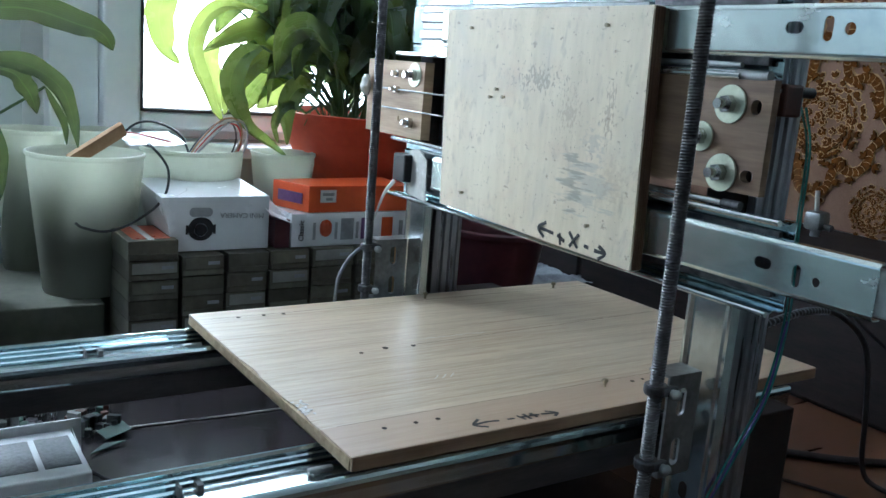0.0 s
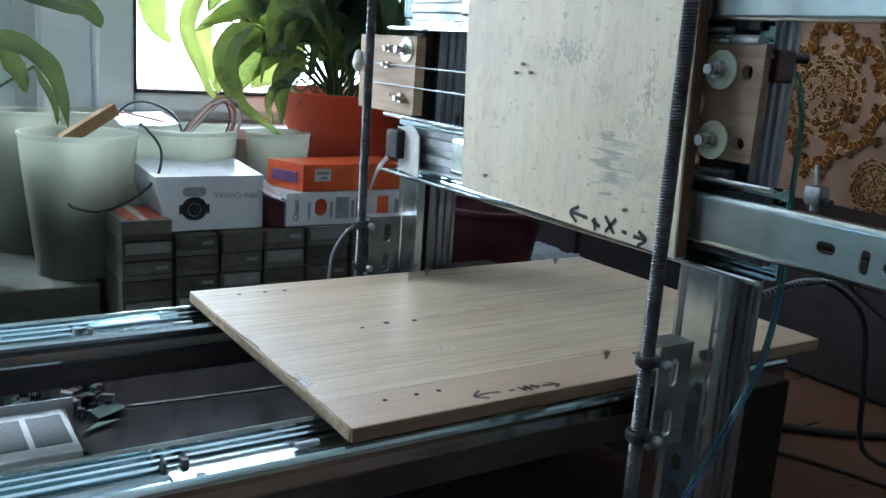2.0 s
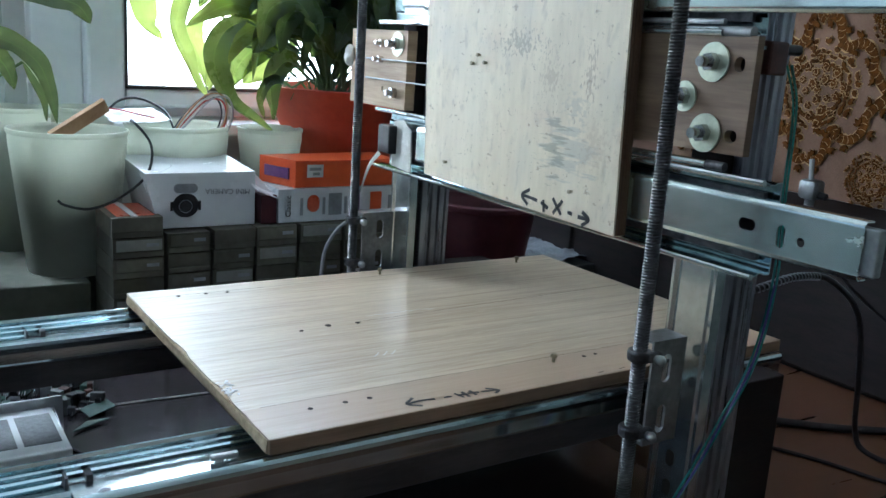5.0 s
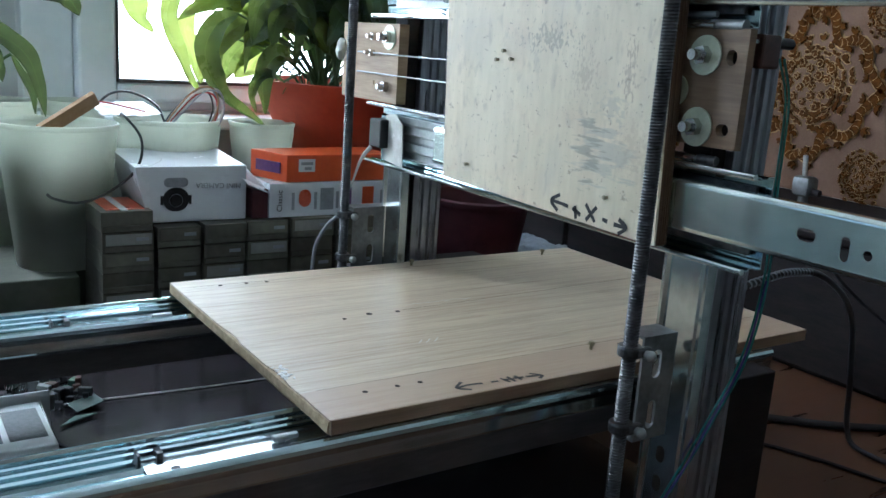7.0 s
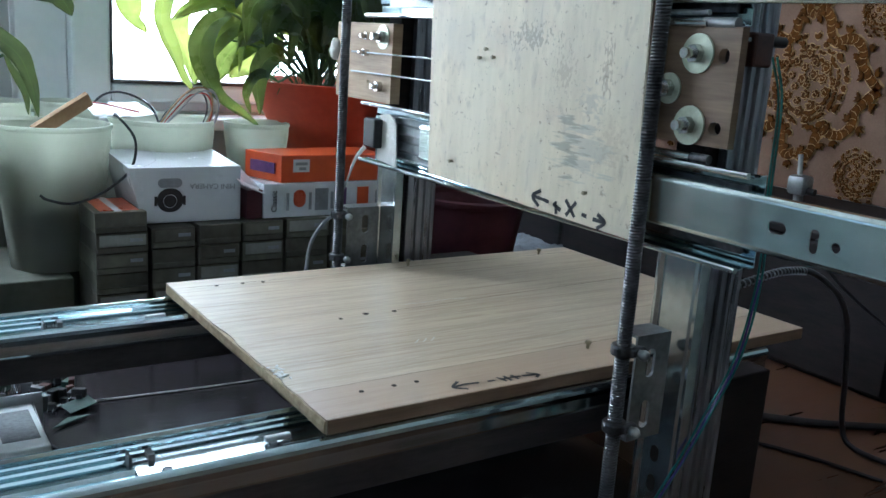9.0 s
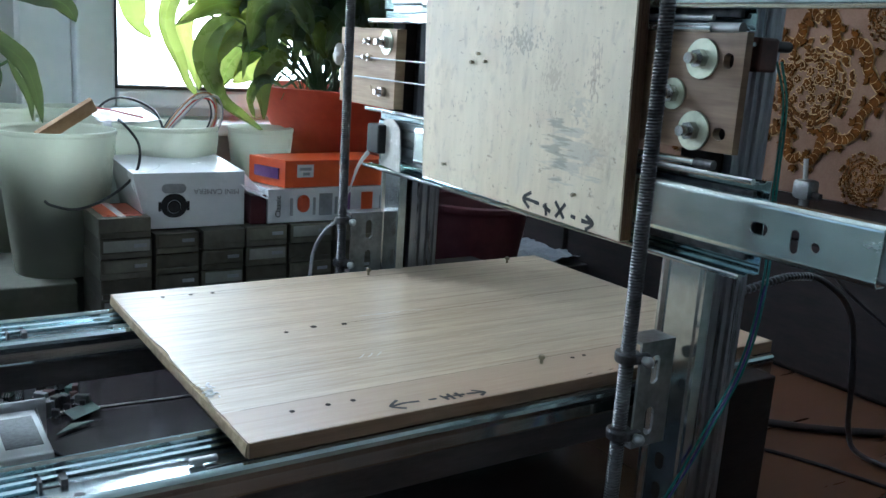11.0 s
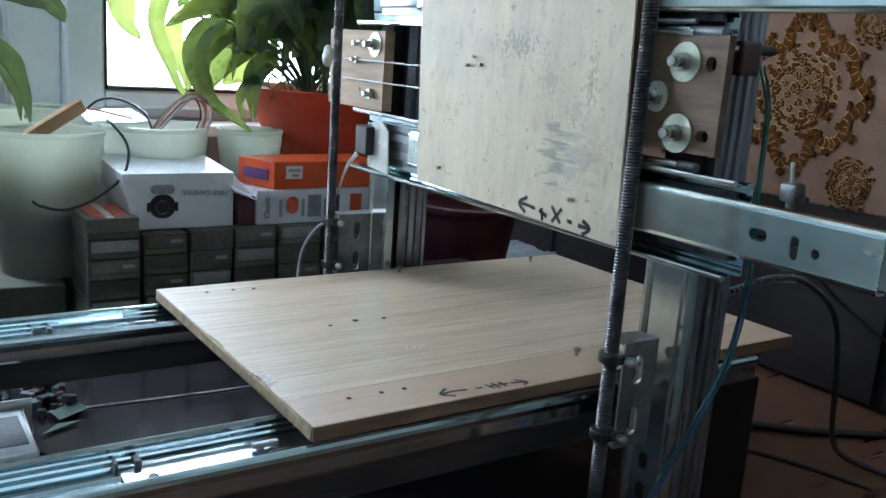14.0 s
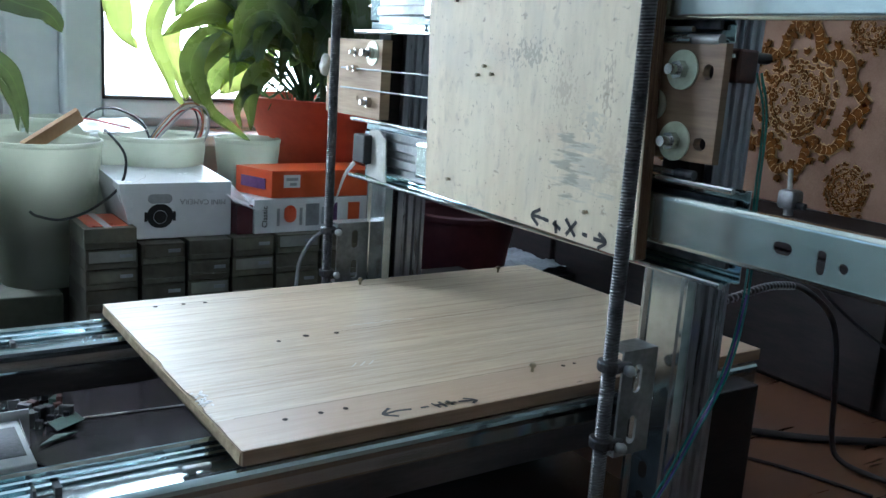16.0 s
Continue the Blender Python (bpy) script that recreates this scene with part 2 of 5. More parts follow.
TEAL = mat("teal_wire", (0.012, 0.16, 0.15), (0.03, 0.28, 0.26), 0.4, 0, 30, bump=0.0)
BLUE = mat("blue_wire", (0.05, 0.04, 0.22), (0.08, 0.07, 0.32), 0.4, 0, 30, bump=0.0)
RED = mat("red_wire", (0.35, 0.03, 0.03), (0.5, 0.06, 0.05), 0.4, 0, 30, bump=0.0)
WHITEWIRE = mat("pale_wire", (0.5, 0.48, 0.45), (0.7, 0.68, 0.64), 0.45, 0, 30, bump=0.0)
BUCKET = translucent(mat("milky_plastic", (0.22, 0.23, 0.20), (0.36, 0.37, 0.32), 0.30, 0, 6, bump=0.03), (0.68, 0.70, 0.61), 0.60)
TERRACOTTA = mat("orange_plastic", (0.40, 0.050, 0.022), (0.54, 0.085, 0.036), 0.42, 0, 8, bump=0.05)
SOIL = mat("potting_soil", (0.02, 0.014, 0.01), (0.06, 0.04, 0.025), 0.95, 0, 60, bump=1.0)
LEAF = translucent(mat("leaf_green", (0.014, 0.034, 0.020), (0.034, 0.064, 0.036), 0.28, 0, 14, (1, 1, 1), 0.1, 6, obj_random=0.35), (0.25, 0.31, 0.06), 0.27)
# greyer leaf copy with pale haze put into its colour
HAZYLEAF = translucent(mat("hazy_leaf_green", (0.030, 0.050, 0.032), (0.052, 0.080, 0.048), 0.42, 0, 14, (1, 1, 1), 0.1, 6, obj_random=0.3), (0.17, 0.22, 0.06), 0.10)
vein_lines(HAZYLEAF)
vein_lines(LEAF)
# lit copy of the leaf, its colours raised for blades against the window
BACKLITLEAF = translucent(mat("backlit_leaf_green", (0.022, 0.050, 0.018), (0.045, 0.088, 0.032), 0.26, 0, 14, (1, 1, 1), 0.1, 6, obj_random=0.3), (0.40, 0.46, 0.10), 0.45)
vein_lines(BACKLITLEAF)
STEM = mat("leaf_stem", (0.05, 0.10, 0.03), (0.10, 0.16, 0.05), 0.5, 0, 30, bump=0.05)
WALL = mat("painted_wall", (0.40, 0.448, 0.425), (0.47, 0.518, 0.495), 0.8, 0, 5, bump=0.15)
WALLPAPER = mat("beige_wallpaper", (0.27, 0.22, 0.18), (0.35, 0.29, 0.235), 0.85, 0, 6, bump=0.15)
CEIL = mat("white_ceiling", (0.72, 0.72, 0.70), (0.80, 0.80, 0.78), 0.9, 0, 5, bump=0.1)
PVC = mat("window_plastic", (0.70, 0.73, 0.73), (0.78, 0.80, 0.80), 0.35, 0, 6, bump=0.02)
GASKET = mat("window_gasket", (0.03, 0.025, 0.02), (0.06, 0.05, 0.04), 0.6, 0, 40, bump=0.0)
FLOORWOOD = mat("floor_planks", (0.10, 0.055, 0.03), (0.20, 0.11, 0.06), 0.4, 0, 5, (0.6, 8, 1), 0.06)
CARD = mat("grey_cardboard", (0.085, 0.078, 0.060), (0.14, 0.13, 0.098), 0.85, 0, 14, bump=0.1, obj_random=0.3)
LABEL = mat("paper_label", (0.22, 0.22, 0.20), (0.30, 0.30, 0.27), 0.7, 0, 20, bump=0.02)
WHITEBOX = mat("white_carton", (0.66, 0.68, 0.72), (0.74, 0.76, 0.79), 0.25, 0, 8, bump=0.03)
ORANGEBOX = mat("orange_carton", (0.58, 0.075, 0.014), (0.70, 0.115, 0.026), 0.35, 0, 10, bump=0.05)
REDPRINT = mat("red_print", (0.45, 0.06, 0.02), (0.60, 0.12, 0.05), 0.3, 0, 25, bump=0.0)
PURPLE = mat("purple_print", (0.10, 0.04, 0.14), (0.18, 0.08, 0.22), 0.4, 0, 20, bump=0.0)
GREYPRINT = mat("grey_print", (0.22, 0.23, 0.25), (0.34, 0.35, 0.38), 0.4, 0, 20, bump=0.0)
OLIVE = mat("olive_cardboard", (0.045, 0.050, 0.036), (0.085, 0.090, 0.065), 0.85, 0, 9, bump=0.1)
BROWNCARD = mat("brown_cardboard", (0.30, 0.17, 0.08), (0.42, 0.26, 0.14), 0.8, 0, 20, bump=0.1)
BAG = translucent(mat("clear_bag", (0.70, 0.70, 0.70), (0.85, 0.85, 0.85), 0.2, 0, 30, bump=0.6), (0.9, 0.9, 0.9), 0.4)
MAROON = mat("maroon_plastic", (0.055, 0.014, 0.020), (0.095, 0.026, 0.032), 0.4, 0, 10, bump=0.05)
PAPER = mat("crumpled_grey_paper", (0.12, 0.13, 0.15), (0.24, 0.26, 0.28), 0.6, 0, 25, bump=0.5)
PCB = mat("circuit_green", (0.012, 0.045, 0.03), (0.025, 0.08, 0.055), 0.4, 0, 60, bump=0.2)
CASE = mat("aluminium_case", (0.70, 0.73, 0.75), (0.82, 0.85, 0.86), 0.35, 0.25, 15, bump=0.05)
MESH = mat("perforated_panel", (0.10, 0.11, 0.12), (0.22, 0.23, 0.24), 0.5, 0.5, 160, bump=0.6)
SWITCH = mat("brown_switch", (0.04, 0.012, 0.010), (0.09, 0.03, 0.02), 0.45, 0, 40, bump=0.1)
HOTGLUE = mat("hot_glue", (0.55, 0.55, 0.50), (0.68, 0.68, 0.64), 0.25, 0, 40, bump=0.2)
TIE = mat("white_cable_tie", (0.34, 0.34, 0.33), (0.44, 0.44, 0.42), 0.4, 0, 40, bump=0.0)
OUTSIDE = glow_mat("bright_sky_backdrop", (1.0, 0.97, 0.86), 6.0)

# woven tapestry ground and its two ornament colours
CLOTH = mat("tapestry_ground", (0.150, 0.090, 0.060), (0.225, 0.140, 0.098), 0.95, 0, 7, bump=0.15, fine=40, spec=0.1)
ORN = mat("tapestry_brown", (0.046, 0.014, 0.0015), (0.120, 0.044, 0.005), 0.95, 0, 60, bump=0.2, spec=0.1)
ORN_LIGHT = mat("tapestry_gold", (0.34, 0.215, 0.100), (0.46, 0.31, 0.155), 0.95, 0, 60, bump=0.2, spec=0.1)

CURTAIN = mat("dark_curtain", (0.022, 0.018, 0.015), (0.045, 0.036, 0.030), 0.9, 0, 8, (3, 3, 0.5), 0.2)
# dark colour for the panel that deepens the shade under the machine
BASE = mat("dark_shade_board", (0.022, 0.020, 0.023), (0.042, 0.034, 0.036), 0.18, 0, 5, (0.6, 4, 4), 0.02)

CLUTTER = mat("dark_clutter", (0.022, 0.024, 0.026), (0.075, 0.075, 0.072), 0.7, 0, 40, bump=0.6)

GLASS = bpy.data.materials.new("window_glass")
GLASS.use_nodes = True
GLASS.node_tree.nodes["Principled BSDF"].inputs["Transmission Weight"].default_value = 1.0
GLASS.node_tree.nodes["Principled BSDF"].inputs["Roughness"].default_value = 0.0
GLASS.node_tree.nodes["Principled BSDF"].inputs["IOR"].default_value = 1.01


# ---- builders ----
def part(name, bm, material, parent=None, label="", smooth=False):
    me = bpy.data.meshes.new(name)
    bmesh.ops.recalc_face_normals(bm, faces=bm.faces)
    bm.to_mesh(me)
    bm.free()
    me.materials.append(material)
    if smooth:
        for p in me.polygons:
            p.use_smooth = True
        me.set_sharp_from_angle(angle=radians(40))
    ob = new(name, me)
    if parent:
        ob.parent = parent
    return tagged(ob, label)


def thing(name, label, category, group="", kind=""):
    return tagged(new(name), label, category, group, kind)


def box(x0, x1, y0, y1, z0, z1, bevel=0.0, bm=None, m=None):
    bm = bm or bmesh.new()
    made = bmesh.ops.create_cube(bm, size=1)["verts"]
    t = Matrix.Translation(((x0 + x1) / 2, (y0 + y1) / 2, (z0 + z1) / 2)) @ Matrix.Diagonal((x1 - x0, y1 - y0, z1 - z0, 1))
    bmesh.ops.transform(bm, matrix=(m or Matrix()) @ t, verts=made)
    if bevel:
        es = list({e for v in made for e in v.link_edges})
        bmesh.ops.bevel(bm, geom=es, offset=bevel, segments=2, affect="EDGES", profile=0.5)
    return bm


def rod_between(a, b, r, n=16, bm=None, r2=None):
    bm = bm or bmesh.new()
    a, b = Vector(a), Vector(b)
    q = (b - a).to_track_quat("Z", "Y").to_matrix().to_4x4()
    bmesh.ops.create_cone(bm, cap_ends=True, segments=n, radius1=r, radius2=r if r2 is None else r2, depth=(b - a).length, matrix=Matrix.Translation((a + b) / 2) @ q)
    return bm


def smooth_path(pts, steps=8):
    pts = [Vector(p) for p in pts]
    ext = [2 * pts[0] - pts[1]] + pts + [2 * pts[-1] - pts[-2]]
    out = []
    for i in range(1, len(ext) - 2):
        a, b, c, d = ext[i - 1:i + 3]
        for k in range(steps):
            t = k / steps
            out.append(0.5 * (2 * b + (c - a) * t + (2 * a - 5 * b + 4 * c - d) * t * t + (3 * b - a - 3 * c + d) * t ** 3))
    return out + [pts[-1]]


def tube(pts, r, n=8, steps=8, bm=None):
    bm = bm or bmesh.new()
    path = smooth_path(pts, steps)
    rings = []
    up = Vector((0.3, 0.2, 1)).normalized()
    for i, p in enumerate(path):
        d = (path[min(i + 1, len(path) - 1)] - path[max(i - 1, 0)]).normalized()
        u = d.cross(up)
        u = (u if u.length > 0.05 else d.cross(Vector((1, 0, 0)))).normalized()
        v = d.cross(u)
        rings.append([bm.verts.new(p + r * (math.cos(k * math.tau / n) * u + math.sin(k * math.tau / n) * v)) for k in range(n)])
    for a, b in zip(rings, rings[1:]):
        for k in range(n):
            bm.faces.new((a[k], a[(k + 1) % n], b[(k + 1) % n], b[k]))
    bm.faces.new(rings[0])
    bm.faces.new(rings[-1])
    return bm


def lathe(profile, n=40, centre=(0, 0, 0), bm=None):
    """Turns a closed outline of (radius, height) round the z axis."""
    bm = bm or bmesh.new()
    rings = []
    for r, z in profile:
        rings.append([bm.verts.new((centre[0] + r * math.cos(k * math.tau / n), centre[1] + r * math.sin(k * math.tau / n), centre[2] + z)) for k in range(n)])
    for a, b in zip(rings, rings[1:]):
        for k in range(n):
            bm.faces.new((a[k], a[(k + 1) % n], b[(k + 1) % n], b[k]))
    if profile[0][0] > 1e-6:
        for k in range(n):
            bm.faces.new((rings[-1][k], rings[-1][(k + 1) % n], rings[0][(k + 1) % n], rings[0][k]))
    else:
        bmesh.ops.remove_doubles(bm, verts=rings[0] + rings[-1], dist=1e-6)
    return bm


def folded(profile, thick, length, m):
    """A folded sheet: an open outline in the (u, v) plane, given thickness and drawn out along w, from 0 to length; m takes (w, u, v) to the place."""
    pts = [Vector((0, u, v)) for u, v in profile]
    off = []
    for i, p in enumerate(pts):
        ns = []
        for a, b in ((i - 1, i), (i, i + 1)):
            if 0 <= a and b < len(pts):
                d = pts[b] - pts[a]
                ns.append(Vector((0, -d.z, d.y)).normalized())
        n = sum(ns, Vector()).normalized()
        off.append(p + n * thick / max(0.4, n.dot(ns[0])))
    loop = pts + off[::-1]
    bm = bmesh.new()
    a = [bm.verts.new(m @ p) for p in loop]
    b = [bm.verts.new(m @ (p + Vector((length, 0, 0)))) for p in loop]
    k = len(loop)
    for i in range(k):
        bm.faces.new((a[i], a[(i + 1) % k], b[(i + 1) % k], b[i]))
    h = len(pts)
    for ring in (a, b):
        for i in range(h - 1):
            bm.faces.new((ring[i], ring[i + 1], ring[k - 2 - i], ring[k - 1 - i]))
    return bm


def slot(cx, cy, w, h, n=8):
    """An outline with round ends."""
    r = min(w, h) / 2
    pts = []
    for k in range(4 * n):
        a = k * math.tau / (4 * n) + 1e-4
        pts.append((cx + r * math.cos(a) + (w / 2 - r) * (1 if math.cos(a) > 0 else -1), cy + r * math.sin(a) + (h / 2 - r) * (1 if math.sin(a) > 0 else -1)))
    return pts


def plate(outline, holes, thick, m, bm=None):
    """A flat sheet with real holes in its own xy plane, thick along z, placed by m."""
    bm = bm or bmesh.new()
    flat = bmesh.new()
    for loop in (outline, *holes):
        vs = [flat.verts.new((x, y, 0)) for x, y in loop]
        for i in range(len(vs)):
            flat.edges.new((vs[i], vs[(i + 1) % len(vs)]))
    bmesh.ops.triangle_fill(flat, use_beauty=True, use_dissolve=False, edges=flat.edges[:])
    made = bmesh.ops.extrude_face_region(flat, geom=flat.faces[:])
    bmesh.ops.translate(flat, vec=(0, 0, thick), verts=[v for v in made["geom"] if isinstance(v, bmesh.types.BMVert)])
    bmesh.ops.transform(flat, matrix=m, verts=flat.verts)
    tmp = bpy.data.meshes.new("tmp")
    flat.to_mesh(tmp)
    flat.free()
    bm.from_mesh(tmp)
    bpy.data.meshes.remove(tmp)
    return bm


def stroke(pts, w, m, bm, lift=0.0006):
    """A marker stroke with a little body, along points of a plane."""
    path = smooth_path([(x, y, 0) for x, y in pts], 4)
    left, right = [], []
    for i, p in enumerate(path):
        d = (path[min(i + 1, len(path) - 1)] - path[max(i - 1, 0)]).normalized()
        n = Vector((-d.y, d.x, 0)) * w / 2 * (0.85 + 0.3 * random.random())
        left.append(bm.verts.new(m @ (p + n + Vector((0, 0, lift)))))
        right.append(bm.verts.new(m @ (p - n + Vector((0, 0, lift)))))
    for i in range(len(path) - 1):
        bm.faces.new((left[i], left[i + 1], right[i + 1], right[i]))


def hexagon(r, z0, z1, m, bm):
    pts = [(r * math.cos(k * math.tau / 6), r * math.sin(k * math.tau / 6)) for k in range(6)]
    a = [bm.verts.new(m @ Vector((x, y, z0))) for x, y in pts]
    b = [bm.verts.new(m @ Vector((x, y, z1))) for x, y in pts]
    for i in range(6):
        bm.faces.new((a[i], a[(i + 1) % 6], b[(i + 1) % 6], b[i]))
    bm.faces.new(a)
    bm.faces.new(b)


# frames of reference: x to the plane's own x and y, z out of it
FACE_W = Matrix(((0, 0, -1, 0), (-1, 0, 0, 0), (0, 1, 0, 0), (0, 0, 0, 1)))   # a plane that faces -x: own x = -y, own y = z
FACE_S = Matrix(((1, 0, 0, 0), (0, 0, -1, 0), (0, 1, 0, 0), (0, 0, 0, 1)))    # a plane that faces -y: own x = x, own y = z


def at(x, y, z):
    return Matrix.Translation((x, y, z))


TABLE_Z = -0.20


# ---- the room ----
def structure(name, bm, material, label, category):
    return tagged(part(name, bm, material), label, category, kind="structure")


X0, X1, Y0, Y1, FLOOR, TOP = -1.3, 1.96, -1.6, 2.27, -0.95, 1.65
structure("floor", box(X0 - 0.2, X1 + 0.2, Y0 - 0.2, Y1 + 0.3, FLOOR - 0.1, FLOOR), FLOORWOOD, "dark wooden floor of the room", "floor")
structure("ceiling", box(X0 - 0.2, X1 + 0.2, Y0 - 0.2, Y1 + 0.3, TOP, TOP + 0.1), CEIL, "white painted ceiling", "ceiling")
WX0, WX1, WZ0, WZ1 = 0.278, 1.46, 0.155, 1.15


LX0, LX1, LZ0, LZ1 = -0.32, 0.19, 0.155, 1.30
north = bmesh.new()
for u0, u1, z0, z1 in ((X0 - 0.2, LX0, FLOOR, TOP), (LX1, WX0, FLOOR, TOP), (WX1, X1 + 0.2, FLOOR, TOP), (LX0, LX1, FLOOR, LZ0), (LX0, LX1, LZ1, TOP), (WX0, WX1, FLOOR, WZ0), (WX0, WX1, WZ1, TOP)):
    box(u0, u1, Y1, Y1 + 0.25, z0, z1, bm=north)
structure("wall_north", north, WALL, "pale grey painted wall round the windows", "wall")
# the opening is made up for the added west lamp
west = bmesh.new()
for u0, u1, z0, z1 in ((Y0 - 0.2, 1.10, FLOOR, TOP), (2.10, Y1, FLOOR, TOP), (1.10, 2.10, FLOOR, 0.42), (1.10, 2.10, 1.30, TOP)):
    box(X0 - 0.2, X0, u0, u1, z0, z1, bm=west)
structure("wall_west", west, WALL, "pale grey painted wall with an opening for the added lamp", "wall")
structure("wall_east", box(X1, X1 + 0.2, Y0 - 0.2, Y1, FLOOR, TOP), WALL, "pale grey painted wall behind the tapestry", "wall")
structure("wall_south", box(X0, X1, Y0 - 0.2, Y0, FLOOR, TOP), WALLPAPER, "wall with plain beige wallpaper", "wall")


def window(name):
    w = tagged(new(name), "white plastic window with a bright overexposed view", "window", kind="structure")
    part("reveal_strip", box(WX0, WX0 + 0.058, Y1 + 0.07, Y1 + 0.10, WZ0, WZ1), PVC, w)
    fx0, fx1, fz0, fz1, d0, d1 = WX0 + 0.06, WX1, WZ0, WZ1, Y1 - 0.01, Y1 + 0.06
    gx0, gx1, gz0, gz1 = 0.540, 1.31, 0.224, 1.05
    for n, b in (("window_frame", (fx0, gx0 - 0.09, fz0, fz1)), ("window_frame", (gx1 + 0.09, fx1, fz0, fz1)),
                 ("window_frame", (gx0 - 0.09, gx1 + 0.09, fz0, gz0 - 0.045)), ("window_frame", (gx0 - 0.09, gx1 + 0.09, gz1 + 0.05, fz1))):
        part(n, box(b[0], b[1], d0 + 0.02, d1 + 0.04, b[2], b[3], 0.004), PVC, w)
    for b in ((gx0 - 0.088, gx0, gz0 - 0.045, gz1 + 0.05), (gx1, gx1 + 0.088, gz0 - 0.045, gz1 + 0.05), (gx0, gx1, gz0 - 0.045, gz0), (gx0, gx1, gz1, gz1 + 0.05)):
        part("sash", box(b[0], b[1], d0 - 0.02, d1, b[2], b[3], 0.008), PVC, w)
    for b in ((gx0, gx0 + 0.005, gz0, gz1), (gx1 - 0.004, gx1, gz0, gz1), (gx0, gx1, gz0, gz0 + 0.008), (gx0, gx1, gz1 - 0.004, gz1)):
        part("gasket", box(b[0], b[1], d0 - 0.023, d0 + 0.03, b[2], b[3]), GASKET, w, "dark rubber gasket")
    g = part("pane", box(gx0, gx1, d0 + 0.02, d0 + 0.024, gz0, gz1), GLASS, w)
    g.visible_shadow = False
    part("window_sill", box(-0.3, 1.7, Y1 - 0.12, Y1 - 0.012, WZ0 - 0.035, WZ0 - 0.005, 0.006), PVC, w)
    return w


window("window_1")
win2 = tagged(new("window_2"), "white plastic window beside the corner", "window", kind="structure")
for u0, u1, z0, z1 in ((LX0, LX0 + 0.06, LZ0, LZ1), (LX1 - 0.06, LX1, LZ0, LZ1), (LX0 + 0.06, LX1 - 0.06, LZ0, LZ0 + 0.06), (LX0 + 0.06, LX1 - 0.06, LZ1 - 0.06, LZ1)):
    part("window_frame", box(u0, u1, Y1 + 0.01, Y1 + 0.08, z0, z1, 0.004), PVC, win2)
pane2 = part("pane", box(LX0 + 0.06, LX1 - 0.06, Y1 + 0.04, Y1 + 0.044, LZ0 + 0.06, LZ1 - 0.06), GLASS, win2)
pane2.visible_shadow = False
structure("backdrop", box(-2.5, 3.5, 4.0, 4.02, -1.0, 3.0), OUTSIDE, "overexposed daylight outside the window", "sky")

# dark curtain hanging beside the window
fold = [(1.42 + 0.50 * i / 120, 2.205 + 0.018 * math.sin(i * 0.62) + 0.008 * math.sin(i * 1.7)) for i in range(121)]
structure("curtain", folded(fold, 0.003, TOP - FLOOR - 0.1, Matrix(((0, 1, 0, 0), (0, 0, 1, 0), (1, 0, 0, FLOOR + 0.05), (0, 0, 0, 1)))), CURTAIN, "dark brown curtain beside the window", "curtain")

# ---- the table ----
table = thing("table", "reddish brown lacquered wooden table under the machine", "table")
part("tabletop", box(-0.9, 1.93, 0.30, 2.14, TABLE_Z - 0.03, TABLE_Z, 0.004), TABLE, table)
# panel added over the tabletop to darken it below the rails
base = thing("base_board", "dark glossy board added to darken the table under the machine", "board")
part("board", box(-0.86, 0.90, 0.72, 1.62, TABLE_Z + 0.0005, TABLE_Z + 0.006, 0.001), BASE, base)
for lx in (-0.85, 1.86):
    for ly in (0.36, 2.06):
        part("leg", box(lx - 0.03, lx + 0.03, ly - 0.03, ly + 0.03, FLOOR, TABLE_Z - 0.03, 0.003), TABLE, table)

# ---- the machine's frame ----
frame_thing = thing("milling_machine", "home-made milling machine of steel channels, slides and threaded rods", "machine")
CHAN = [(-0.0475, 0.030), (-0.0475, 0.022), (-0.0455, 0.019), (-0.0455, 0.012), (-0.0475, 0.009), (-0.0475, 0.0), (-0.03, 0.0), (-0.027, 0.003),
        (0.027, 0.003), (0.03, 0.0), (0.0475, 0.0), (0.0475, 0.009), (0.0455, 0.012), (0.0455, 0.019), (0.0475, 0.022), (0.0475, 0.030)]


def bed_channel(b):
    """Outline of a bed rail: a rolled front lip, a flat bottom and a stepped back wall at b."""
    front = [(-0.0385, 0.0300), (-0.0425, 0.0322), (-0.0465, 0.0312), (-0.0490, 0.0280), (-0.0495, 0.0236), (-0.0478, 0.0196), (-0.0466, 0.0160), (-0.0466, 0.0030), (-0.0450, 0.0)]
    back = [(b - 0.014, 0.003), (b - 0.0105, 0.0045), (b - 0.0095, 0.0095), (b - 0.0062, 0.0112), (b - 0.0056, 0.0156), (b - 0.0030, 0.0170), (b - 0.0024, 0.0212), (b - 0.0004, 0.0226), (b, 0.0275), (b + 0.0012, 0.0300), (b + 0.0026, 0.0302)]
    return front + [(-0.03, 0.0), (-0.027, 0.003)] + back


